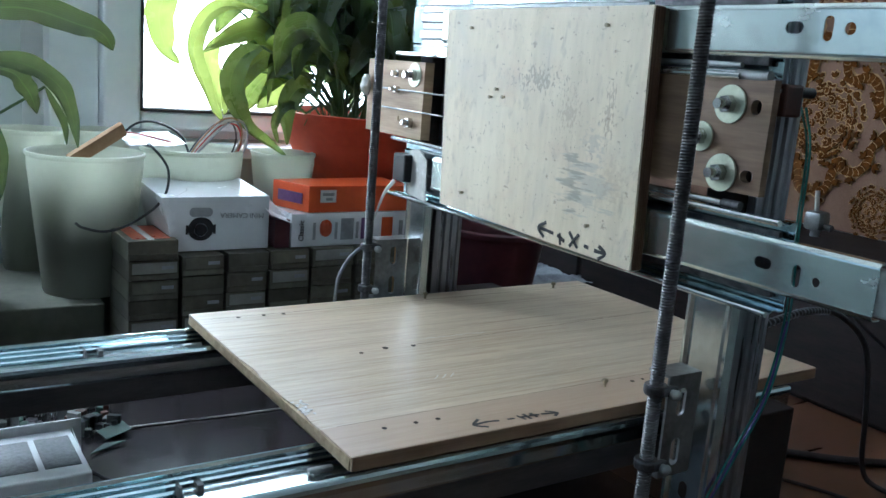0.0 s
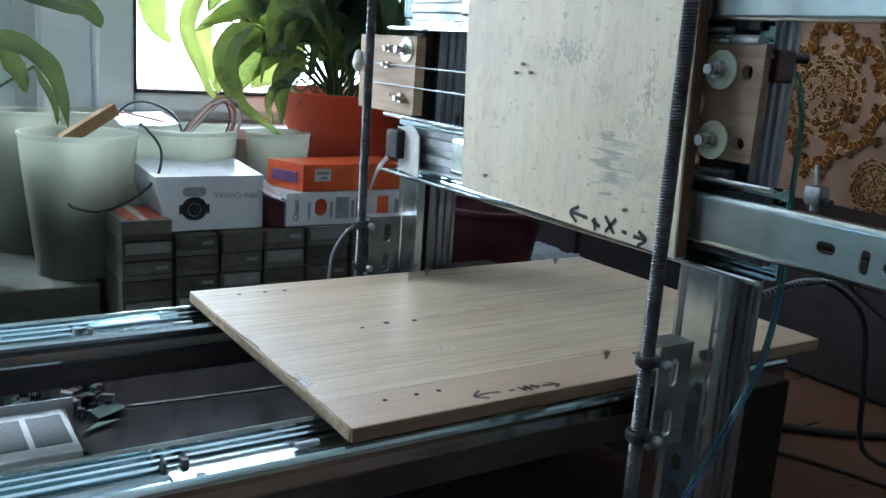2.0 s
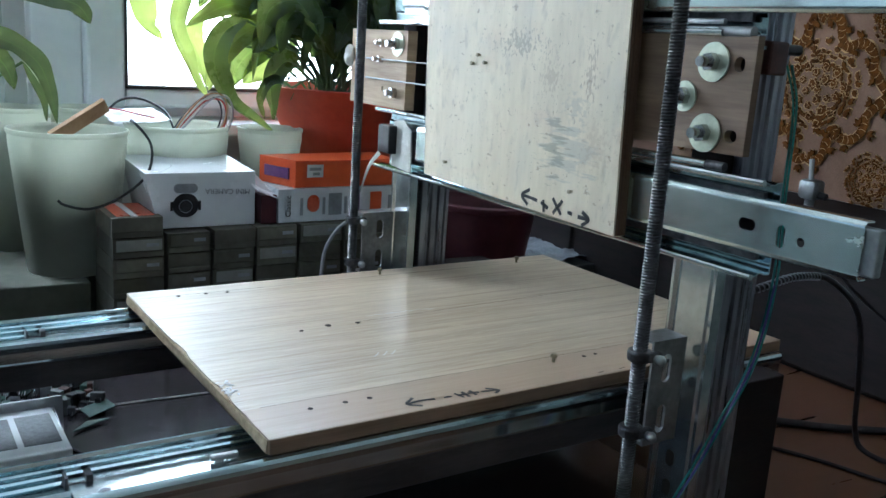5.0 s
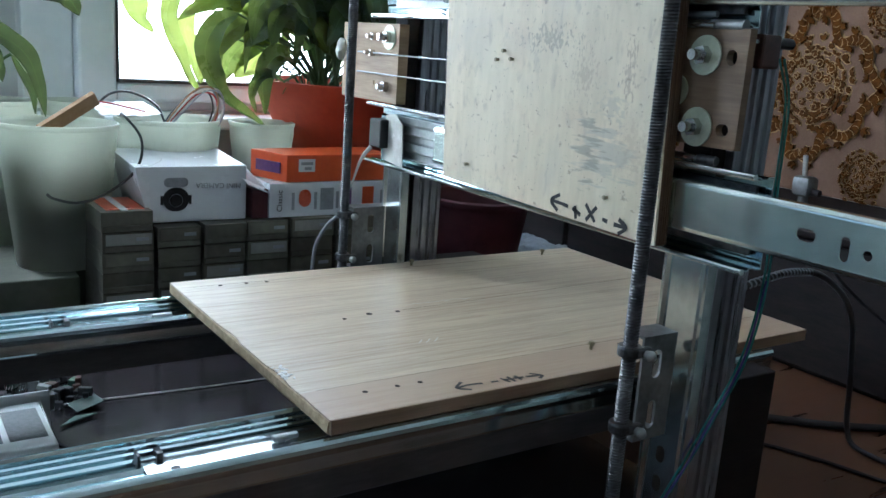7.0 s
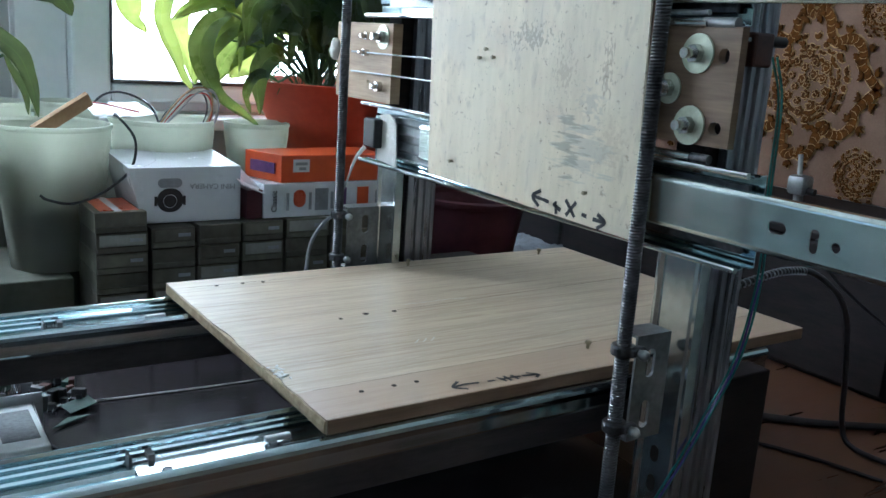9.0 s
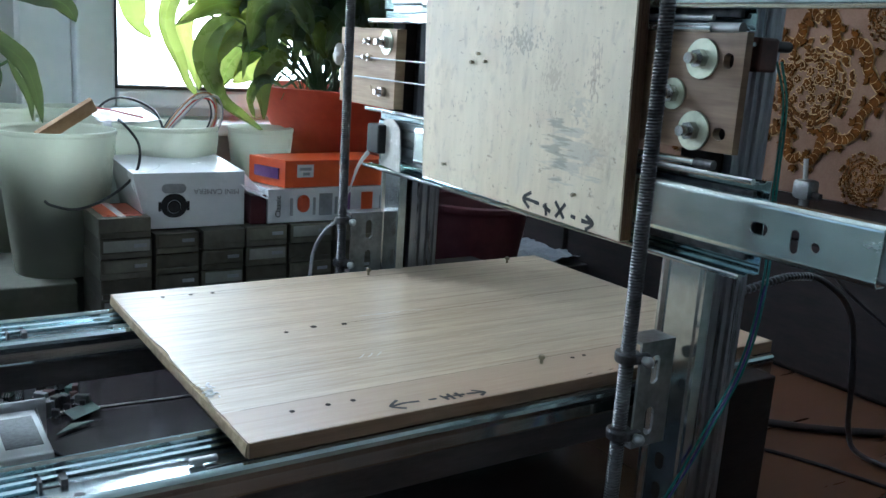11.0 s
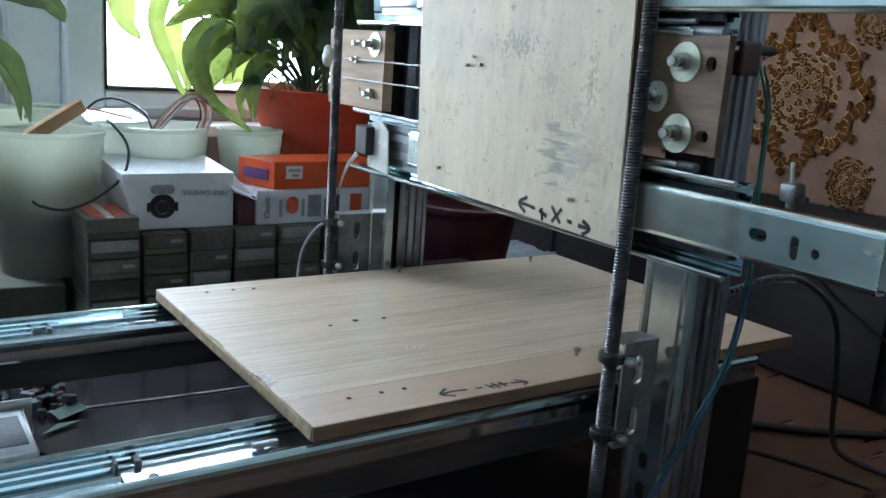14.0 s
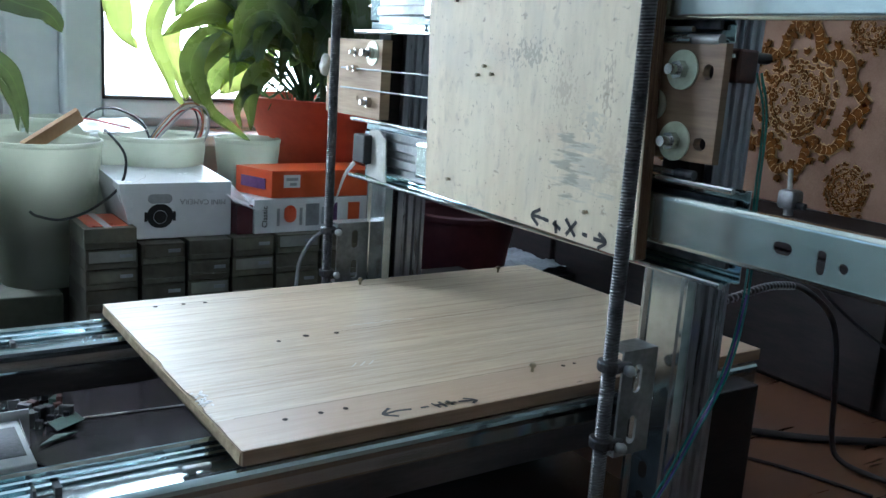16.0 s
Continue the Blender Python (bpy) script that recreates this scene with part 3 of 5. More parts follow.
for y, back in ((0.7685, 0.0390), (1.1985, 0.0450)):
    # channel lying on its back, open upwards
    m = Matrix(((1, 0, 0, -0.75), (0, 1, 0, y), (0, 0, 1, -0.049), (0, 0, 0, 1)))
    part("bed_rail", folded(bed_channel(back), 0.0012, 1.81, m), RAIL, frame_thing, "shiny zinc-plated steel channel")
    part("bed_beam", box(-0.75, 1.05, y - 0.040, y + 0.045, -0.086, -0.0515, 0.002), BEAMWOOD, frame_thing, "black stained wooden beam")
    # fixed outer slide inside the channel
    prof = [(-0.034, 0.006), (-0.034, 0.002), (-0.016, 0.002), (-0.014, 0.0045), (0.004, 0.0045), (0.007, 0.008), (0.013, 0.0078), (0.015, 0.003), (0.021, 0.003)]
    part("outer_slide", folded(prof, 0.0012, 1.76, Matrix(((1, 0, 0, -0.72), (0, 1, 0, y), (0, 0, 1, -0.0445), (0, 0, 0, 1)))), RAIL, frame_thing)
    # drain hole and rivets along the bottom
    for rx in (-0.10, 0.10, 0.26):
        part("rail_rivet", lathe([(0.0, 0.0), (0.005, 0.0), (0.0045, 0.0016), (0.002, 0.0026), (0.0, 0.0028)], 14, (rx, y - 0.022, -0.0415)), DULL, frame_thing, "", True)
for z in (0.2125, 0.4545):
    # channel on edge, open towards -x
    near = 0.557 if z < 0.3 else 0.602
    m = Matrix(((0, 0, -1, 0.775), (1, 0, 0, near), (0, 1, 0, z), (0, 0, 0, 1)))
    part("cross_rail", folded([(u * 1.02, v) for u, v in CHAN], 0.0012, 1.357 - near, m), RAIL, frame_thing, "shiny zinc-plated steel channel")
    # dark box added to hide the web's bright reflection at the near end
    part("inner_race", box(0.7655, 0.7715, near + 0.013, 0.790, z - 0.036, z + 0.036, 0.001), ROD, frame_thing, "dark cover added over the channel's bright web")
    ridges = [(-0.034, 0.010), (-0.034, 0.0), (-0.022, 0.0), (-0.019, 0.005), (-0.008, 0.005), (-0.005, 0.0), (0.005, 0.0), (0.008, 0.005), (0.019, 0.005), (0.022, 0.0), (0.034, 0.0), (0.034, 0.010)]
    part("inner_rail", folded(ridges, 0.0012, 0.52, Matrix(((0, 0, -1, 0.768), (1, 0, 0, 0.80), (0, 1, 0, z), (0, 0, 0, 1)))), DULL, frame_thing, "ridged inner slide rail")
    for v in (-0.0475, 0.0475):
        part("rail_lip", rod_between((0.744, near + 0.03 if z > 0.3 else 0.556, z + v * 1.02), (0.744, 1.358, z + v * 1.02), 0.0035, 10), STEEL, frame_thing)


def column(y, shift):
    """An upright drawer slide with grooves, its post and its face plate."""
    grooves = [(-0.028, 0.012), (-0.028, 0.0), (-0.017, 0.0), (-0.015, 0.004), (-0.009, 0.004), (-0.007, 0.0), (-0.002, 0.0), (0.0, 0.004), (0.006, 0.004),
               (0.008, 0.0), (0.014, 0.0), (0.016, 0.003), (0.020, 0.003), (0.022, 0.0), (0.028, 0.0), (0.028, 0.012)]
    m = Matrix(((0, 1, 0, 0.829 + shift), (0, 0, 1, y), (1, 0, 0, TABLE_Z), (0, 0, 0, 1)))
    part("column_slide", folded(grooves, 0.0015, 0.95, m), COLUMN, frame_thing, "grooved grey aluminium column")
    part("column_post", box(0.779 + shift, 0.855 + shift, y + 0.0145, y + 0.055, TABLE_Z, 0.75, 0.002), DARKWOOD, frame_thing)
    m2 = Matrix(((0, 0, 1, 0.757), (0, 1, 0, y - 0.001), (1, 0, 0, TABLE_Z), (0, 0, 0, 1)))
    prof = [(-0.031, 0.014), (-0.031, 0.0), (-0.027, 0.0), (-0.024, 0.005), (-0.020, 0.003), (0.021, 0.003), (0.024, 0.006), (0.028, 0.0), (0.032, 0.0), (0.032, 0.014)]
    part("face_slide", folded(prof, 0.0012, 0.36, m2), STEEL, frame_thing)


for sz in (-0.078, -0.115):
    part("column_slot", plate(slot(-0.642, sz, 0.012, 0.020), [], 0.0006, at(0.7600, 0, 0) @ FACE_W), HOLE, frame_thing, "dark slot in the column")
column(0.640, 0.012)
column(1.285, 0.0)
part("side_board", box(0.870, 0.975, 0.654, 0.690, TABLE_Z, -0.012, 0.002), DARKWOOD, frame_thing, "black wooden side board")
part("side_board", box(0.861, 0.975, 1.297, 1.335, TABLE_Z, -0.012, 0.002), DARKWOOD, frame_thing, "black wooden side board")


def threaded_rod(x, y, z0, z1, r=0.0082, pitch=0.0032):
    """A coarse screw with a real helical thread."""
    bm = bmesh.new()
    n, prev = 12, None
    turns = int((z1 - z0) / pitch)
    rings = []
    for i in range(turns * 2 + 1):
        rings.append([bm.verts.new((x + (r if i % 2 else r * 0.86) * math.cos(k * math.tau / n), y + (r if i % 2 else r * 0.86) * math.sin(k * math.tau / n), z0 + (i / 2 + k / n) * pitch)) for k in range(n)])
    for a, b in zip(rings, rings[1:]):
        for k in range(n - 1):
            bm.faces.new((a[k], a[k + 1], b[k + 1], b[k]))
    for i in range(len(rings) - 2):
        bm.faces.new((rings[i][n - 1], rings[i + 2][0], rings[i + 3][0] if i + 3 < len(rings) else rings[i + 2][0], rings[i + 1][n - 1])) if i + 3 < len(rings) else None
    bmesh.ops.create_cone(bm, cap_ends=True, segments=12, radius1=r * 0.85, radius2=r * 0.85, depth=z1 - z0, matrix=at(x, y, (z0 + z1) / 2))
    return part("threaded_rod", bm, ROD, frame_thing, "dark threaded steel rod", True)


threaded_rod(0.658, 0.6135, TABLE_Z, 0.62)
threaded_rod(0.6865, 1.3180, TABLE_Z, 0.62)


def rod_bracket(rx, ry, px0, px1, py, z0, z1):
    """A slotted plate with bent tabs that holds a rod by two clamps."""
    w, h = px1 - px0, z1 - z0
    cx = px0 + w * 0.46
    holes = [slot(cx, z1 - h * 0.27, 0.013, 0.032), slot(cx, z0 + h * 0.24, 0.013, 0.032)]
    b = plate([(px0, z0), (px1, z0), (px1, z1), (px0, z1)], holes, 0.003, at(0, py, 0) @ FACE_S)
    box(px0, px1, py, py + 0.028, z1 - 0.003, z1, bm=b)
    box(px0, px1, py, py + 0.028, z0, z0 + 0.003, bm=b)
    br = part("rod_bracket", b, BRACKET, frame_thing, "slotted zinc-plated steel bracket")
    for z in (z1 - 0.012, z0 + 0.022):
        cl = bmesh.new()
        lathe([(0.007, -0.0055), (0.0122, -0.0055), (0.0132, -0.003), (0.0132, 0.003), (0.0122, 0.0055), (0.007, 0.0055)], 20, (rx, ry, z), cl)
        box(rx - 0.001, rx + 0.019, ry - 0.0155, ry - 0.006, z - 0.005, z + 0.005, 0.0025, cl)
        part("clamp", cl, ROD, br, "dark steel clamp nut")
        bt = bmesh.new()
        rod_between((rx + 0.009, ry - 0.022, z - 0.001), (rx + 0.009, ry + 0.01, z - 0.001), 0.0048, 12, bt)
        bmesh.ops.create_icosphere(bt, subdivisions=2, radius=0.0062, matrix=at(rx + 0.009, ry - 0.021, z - 0.001))
        part("clamp_bolt", bt, DULL, br, "", True)
    for z in (z1 - 0.03, z0 + 0.05):
        part("bracket_bolt", rod_between((px1 - 0.01, py + 0.02, z), (px1 + 0.02, py + 0.02, z), 0.007, 8), BOLT, br, "", True)


rod_bracket(0.658, 0.6135, 0.677, 0.727, 0.615, -0.034, 0.085)
rod_bracket(0.6865, 1.3180, 0.700, 0.775, 1.313, -0.020, 0.088)


def mount_plate(y0, y1, z0, z1, washers, bare, holes, wood, thick):
    holes2 = [slot(-y, z, w, h) for y, z, w, h in holes]
    b = plate([(-y1, z0), (-y0, z0), (-y0, z1), (-y1, z1)], holes2, thick, at(0.7455 + thick, 0, 0) @ FACE_W)
    pl = part("mounting_plate", b, wood, frame_thing, "brown wooden mounting plate with bolts")
    for y, z, r in washers:
        wb = bmesh.new()
        ring = lathe([(0.006, 0), (0.006, 0.0022), (r, 0.0022), (r, 0)], 32)
        bmesh.ops.transform(ring, matrix=at(0.7455, y, z) @ FACE_W, verts=ring.verts)
        wa = part("washer", ring, WASHER, pl, "large yellowish zinc-plated washer", True)
        hexagon(0.0098, 0.0022, 0.011, at(0.7455, y, z) @ FACE_W @ pose(0, 0, 0, 0, 0, 12), wb)
        part("nut", wb, BOLT, wa)
        part("bolt", rod_between((0.7455, y, z), (0.7225, y, z), 0.0056, 14), BOLT, wa, "", True)
    for y, z, r in bare:
        hb = bmesh.new()
        hexagon(r, 0.0, 0.009, at(0.7455, y, z) @ FACE_W, hb)
        rod_between((0.7455, y, z), (0.727, y, z), r * 0.55, 12, hb)
        part("bolt", hb, BOLT, pl, "hexagon bolt")
    return pl


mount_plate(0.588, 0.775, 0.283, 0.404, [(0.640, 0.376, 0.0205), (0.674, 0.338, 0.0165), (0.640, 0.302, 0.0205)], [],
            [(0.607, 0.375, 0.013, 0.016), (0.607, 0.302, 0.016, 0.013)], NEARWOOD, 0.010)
for z, y0, y1, r, m in ((0.4175, 0.636, 0.80, 0.0032, DULL), (0.4095, 0.641, 0.80, 0.0036, STEEL), (0.4070, 0.598, 0.640, 0.0062, BRACKET), (0.2690, 0.637, 0.80, 0.0042, STEEL), (0.2690, 0.612, 0.636, 0.0050, ROD)):
    part("slide_shaft", rod_between((0.7500, y0, z), (0.7500, y1, z), r, 16), m, frame_thing, "short bright shaft behind the plate", True)
far_plate = mount_plate(1.268, 1.462, 0.266, 0.394, [(1.298, 0.372, 0.020)], [(1.345, 0.372, 0.007), (1.302, 0.292, 0.009), (1.350, 0.345, 0.006)],
                        [(1.345, 0.296, 0.006, 0.010), (1.425, 0.372, 0.005, 0.010), (1.425, 0.30, 0.005, 0.010)], PLATEWOOD, 0.018)
part("foot_block", box(0.7560, 0.7675, 0.660, 0.770, 0.285, 0.402, 0.001), DARKWOOD, frame_thing)
part("foot_block", box(0.7645, 0.775, 1.310, 1.460, 0.268, 0.392, 0.002), DARKWOOD, frame_thing)
for z in (0.345, 0.312):
    part("tension_wire", rod_between((0.7415, 0.80, z), (0.7415, 1.40, z), 0.0014, 8), DULL, frame_thing, "thin steel tension wire")
glue = bmesh.new()
bmesh.ops.create_icosphere(glue, subdivisions=3, radius=0.013, matrix=at(0.735, 1.452, 0.348) @ Matrix.Diagonal((0.6, 1.0, 1.5, 1)))
for v in glue.verts:
    v.co += 0.004 * noise.noise_vector(v.co * 90)
part("glue_blob", glue, HOTGLUE, frame_thing, "blob of milky hot glue", True)

# limit switch and its wires on the near column
switch = thing("limit_switch", "brown limit switch with a black knob on the column", "switch")
part("body", box(0.806, 0.838, 0.618, 0.6385, 0.366, 0.402, 0.003), SWITCH, switch)
part("lever", box(0.776, 0.812, 0.622, 0.626, 0.392, 0.396), STEEL, switch)
part("knob", rod_between((0.838, 0.628, 0.394), (0.866, 0.628, 0.394), 0.006, 12), BLACK, switch, "", True)
part("contact", rod_between((0.786, 0.618, 0.388), (0.786, 0.632, 0.388), 0.005, 10), BOLT, switch, "", True)
wires = thing("control_wires", "teal and blue wires hanging beside the column", "wire")
green_path = [(0.842, 0.616, 0.378), (0.856, 0.612, 0.33), (0.860, 0.612, 0.24), (0.868, 0.612, 0.13), (0.846, 0.608, 0.04), (0.799, 0.606, -0.03), (0.758, 0.606, -0.085), (0.722, 0.62, -0.15), (0.70, 0.66, -0.196)]
part("wire", tube(green_path, 0.0014), TEAL, wires, "teal wire", True)
part("wire", tube([(x - 0.004 + 0.003 * math.sin(i), y + 0.003, z) for i, (x, y, z) in enumerate(green_path)], 0.0013), TEAL, wires, "teal wire", True)
part("wire", tube([(x - 0.007 + 0.002 * math.cos(2 * i), y - 0.002, z) for i, (x, y, z) in enumerate(green_path[3:])], 0.0013), BLUE, wires, "blue wire", True)

# connector block and ties at the far end of the lower cross rail
conn = thing("connector_block", "black connector block with a white cable tie", "connector")
part("body", box(0.735, 0.762, 1.295, 1.335, 0.190, 0.238, 0.003), BLACK, conn)
part("tab", plate([(-1.31, 0.17), (-1.245, 0.165), (-1.25, 0.235), (-1.275, 0.25), (-1.305, 0.245)], [], 0.002, at(0.752, 0, 0) @ FACE_W), HOTGLUE, conn, "pale plastic tab")
tie = bmesh.new()
tp = smooth_path([(0.735, 1.325, 0.19), (0.728, 1.345, 0.165), (0.722, 1.36, 0.125), (0.72, 1.372, 0.10)], 5)
tv = [(tie.verts.new(p + Vector((0, 0.006 * (1 - i / len(tp)), 0.002))), tie.verts.new(p - Vector((0, 0.006 * (1 - i / len(tp)), 0.002))), tie.verts.new(p + Vector((-0.002, 0, 0)))) for i, p in enumerate(tp)]
for a, b in zip(tv, tv[1:]):
    for i in range(3):
        tie.faces.new((a[i], a[(i + 1) % 3], b[(i + 1) % 3], b[i]))
part("cable_tie", tie, TIE, conn, "white cable tie")

hosepipe = tagged(part("pale_hose", tube([(0.66, 1.40, TABLE_Z + 0.007), (0.648, 1.37, -0.10), (0.650, 1.36, -0.03), (0.656, 1.36, 0.015), (0.672, 1.35, 0.052), (0.698, 1.345, 0.074)], 0.0032, 10), GREYPRINT, None, "", True), "pale plastic hose beside the far bracket", "hose")

# ---- the moving bed ----
bed = thing("machine_bed", "laminated wooden board with drilled holes and arrow marks, on slides", "machine bed")
BX0, BX1, BY0, BY1, BT = 0.3745, 1.142, 0.729, 1.2590, 0.0160
bb = bmesh.new()
# outline with a chipped left edge
outline = [(BX0, BY0), (BX1, BY0), (BX1, BY1), (BX0, BY1)]
edge = []
for i in range(1, 26):
    y = BY1 + (BY0 - BY1) * i / 26
    chip = 0.0025 * max(0, noise.noise((y * 40, 0, 0))) + (0.003 if abs(y - 1.005) < 0.012 else 0) + (0.003 if abs(y - 0.86) < 0.02 else 0)
    edge.append((BX0 + chip, y))
plate(outline + edge, [], BT, at(0, 0, -BT), bb)
part("board", bb, BEDWOOD, bed)
core = bmesh.new()
box(BX0 - 0.0012, BX0 + 0.004, BY0 + 0.002, BY1 - 0.002, -BT + 0.001, -0.0022, bm=core)
bmesh.ops.subdivide_edges(core, edges=core.edges[:], cuts=12)
for v in core.verts:
    v.co.x += 0.0016 * noise.noise(v.co * 80)
part("cut_edge", core, CORE, bed, "rough sawn chipboard edge")
chips = bmesh.new()
for i in range(26):
    px, py = BX0 + 0.002 + 0.014 * random.random() ** 2, 0.866 + random.gauss(0, 0.010)
    bmesh.ops.create_icosphere(chips, subdivisions=1, radius=0.0012 + 0.0018 * random.random(), matrix=at(px, py, 0.0004) @ pose(0, 0, 0, 0, 0, random.uniform(0, 180)) @ Matrix.Diagonal((1.6, 0.7, 0.25, 1)))
part("splinters", chips, WHITEWIRE, bed, "pale torn splinters")
for hx, hy, hr in ((0.4405, 0.7795, 0.0030), (0.4810, 0.7800, 0.0030), (0.5100, 0.7795, 0.0030), (0.5350, 1.0135, 0.0030), (0.5770, 1.0210, 0.0045),
                   (0.6200, 1.0172, 0.0036), (0.4370, 1.2212, 0.0030), (0.4770, 1.2207, 0.0030), (0.5080, 1.2177, 0.0030), (0.825, 0.7885, 0.003), (0.845, 0.7895, 0.0025)):
    part("drill_hole", lathe([(0.0, 0.0003), (hr, 0.0004), (hr, -0.003), (0.0, -0.003)], 14, (hx, hy, 0)), HOLE, bed)
for sx, sy in ((0.7735, 0.7877), (0.7740, 1.2340), (1.0530, 1.2270)):
    sb = rod_between((sx, sy, 0), (sx, sy, 0.007), 0.0022, 10)
    lathe([(0.0, 0.0065), (0.0042, 0.0065), (0.0045, 0.0085), (0.003, 0.011), (0.0, 0.0115)], 14, (sx, sy, 0), sb)
    part("screw", sb, BRASS, bed, "brass screw", True)
# thin strip added to darken the bed's front edge like shade
part("edge_band", box(BX0 + 0.001, BX1 - 0.001, BY0 - 0.0012, BY0 + 0.001, -BT + 0.0003, -0.0006), SHADEDEDGE, bed, "brown strip with the front edge's shade in its colour")
for jy, jx0, jx1 in ((0.8025, BX0 + 0.02, BX1 - 0.02), (1.0300, 0.62, BX1 - 0.01), (1.2235, BX0 + 0.02, BX1 - 0.01)):
    j = bmesh.new()
    stroke([(jx0, jy - (0.010 if jx0 > 0.6 else 0)), ((jx0 + jx1) / 2, jy + 0.0012), (jx1, jy + (0.012 if jx0 > 0.6 else 0))], 0.0008, Matrix(), j, 0.0003)
    part("scored_line", j, HOLE, bed)
for k in range(19):
    torn = bmesh.new()
    tx, ty = (0.650 + 0.007 * k + random.gauss(0, 0.002), 1.0385 + random.gauss(0, 0.002)) if k < 16 else (0.582 + 0.012 * (k - 16), 0.895)
    tilt = random.gauss(0, 0.0012) if k < 16 else 0.005
    stroke([(tx - 0.006, ty - tilt), (tx, ty), (tx + 0.006, ty + tilt + 0.001)], 0.0016, Matrix(), torn, 0.0004)
    part("torn_fibre", torn, WHITEWIRE, bed, "pale torn wood fibre")
W = 0.0042
for name, strokes in (("arrow_mark", ([(0.538, 0.7475), (0.556, 0.7500), (0.573, 0.7475)], [(0.552, 0.7600), (0.538, 0.7475), (0.551, 0.7370)])), ("minus_mark", ([(0.584, 0.7465), (0.594, 0.7460)],)),
                      ("letter_mark", ([(0.601, 0.752), (0.605, 0.738)], [(0.611, 0.753), (0.612, 0.737)], [(0.602, 0.746), (0.613, 0.745)])),
                      ("plus_mark", ([(0.621, 0.752), (0.622, 0.738)], [(0.615, 0.746), (0.629, 0.744)])), ("arrow_mark", ([(0.632, 0.744), (0.652, 0.7405)], [(0.642, 0.750), (0.653, 0.7405), (0.644, 0.733)])),
                      ("tick_mark", ([(0.800, 0.7345), (0.810, 0.7360)],)), ("tick_mark", ([(0.835, 0.7345), (0.845, 0.7360)],)), ("tick_mark", ([(0.865, 0.7345), (0.875, 0.7360)],))):
    ink = bmesh.new()
    for pts in strokes:
        stroke(pts, W if name != "tick_mark" else 0.0016, Matrix(), ink)
    part(name, ink, INK, bed, "hand-drawn black marker stroke")
near_slide = thing("bed_slide", "bright inner drawer slide under the bed", "drawer slide", "slides under the bed")
part("slide_rail", folded([(-0.0195, 0.0), (-0.0190, 0.0022), (-0.0175, 0.0022), (-0.0168, 0.0), (0.0165, 0.0), (0.0172, 0.003), (0.0190, 0.003), (0.0195, 0.0)], 0.0012, 0.865, Matrix(((1, 0, 0, 0.206), (0, 1, 0, 0.7725), (0, 0, 1, -0.0365), (0, 0, 0, 1)))), STEEL, near_slide)
st = box(0.203, 0.2060, 0.7850, 0.8000, -0.041, -0.0275, 0.0006)
box(0.221, 0.2275, 0.7850, 0.8000, -0.041, -0.0285, 0.0006, st)
box(0.203, 0.2275, 0.7870, 0.7895, -0.041, -0.0345, 0.0006, st)
part("stop", st, ROD, near_slide, "dark bent steel stop")
la = box(0.333, 0.361, 0.7700, 0.7775, -0.0335, -0.0275, 0.002)
box(0.338, 0.346, 0.7710, 0.7765, -0.0365, -0.0325, 0.0005, la)
part("latch", la, DULL, near_slide, "small grey latch")
part("latch_lever", box(0.346, 0.392, 0.7585, 0.7615, -0.0355, -0.0325, 0.0008), ROD, near_slide, "dark latch lever")
part("rivet", lathe([(0.0, 0.0), (0.0055, 0.0), (0.005, 0.002), (0.0, 0.003)], 14, (0.232, 0.7615, -0.036)), ROD, near_slide, "", True)
far_slide = copy_thing(near_slide, pose(0, 0.43, 0))

# ---- the carriage ----
carriage = thing("carriage", "tool carriage of stained plywood on two drawer slides", "machine carriage")
pb = bmesh.new()
face = [(1.0985, 0.4752), (0.6680, 0.4785), (0.6555, 0.1692), (1.0800, 0.1788)]
plate([(-y, z) for y, z in face], [], 0.0178, at(0.7392, 0, 0) @ FACE_W, pb)
bmesh.ops.bevel(pb, geom=[e for e in pb.edges if e.calc_face_angle(0) > 0.5], offset=0.0012, segments=2, affect="EDGES")
part("plywood_board", pb, PLY, carriage, "stained birch plywood board")
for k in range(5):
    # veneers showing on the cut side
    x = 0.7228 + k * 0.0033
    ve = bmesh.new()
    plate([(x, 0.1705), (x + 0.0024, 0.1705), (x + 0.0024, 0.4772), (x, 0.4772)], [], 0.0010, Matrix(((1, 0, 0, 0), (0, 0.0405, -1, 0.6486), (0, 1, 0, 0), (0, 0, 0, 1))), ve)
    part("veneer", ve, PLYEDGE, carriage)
for y, z in ((1.026, 0.4490), (0.7395, 0.4550), (0.9655, 0.3531), (0.9520, 0.3651), (0.9350, 0.3553), (1.0180, 0.2061), (0.7360, 0.2094)):
    sb = rod_between((0.722, y, z), (0.7165, y, z), 0.0020, 10)
    lathe_head = lathe([(0.0, 0.0), (0.0028, 0.0), (0.0026, 0.0012), (0.0, 0.0018)], 12)
    bmesh.ops.transform(lathe_head, matrix=at(0.7172, y, z) @ FACE_W, verts=lathe_head.verts)
    part("screw", sb, BRASS, carriage, "", True)
    part("screw_head", lathe_head, BRASS, carriage, "", True)
PF = at(0.7212, 0, 0) @ FACE_W
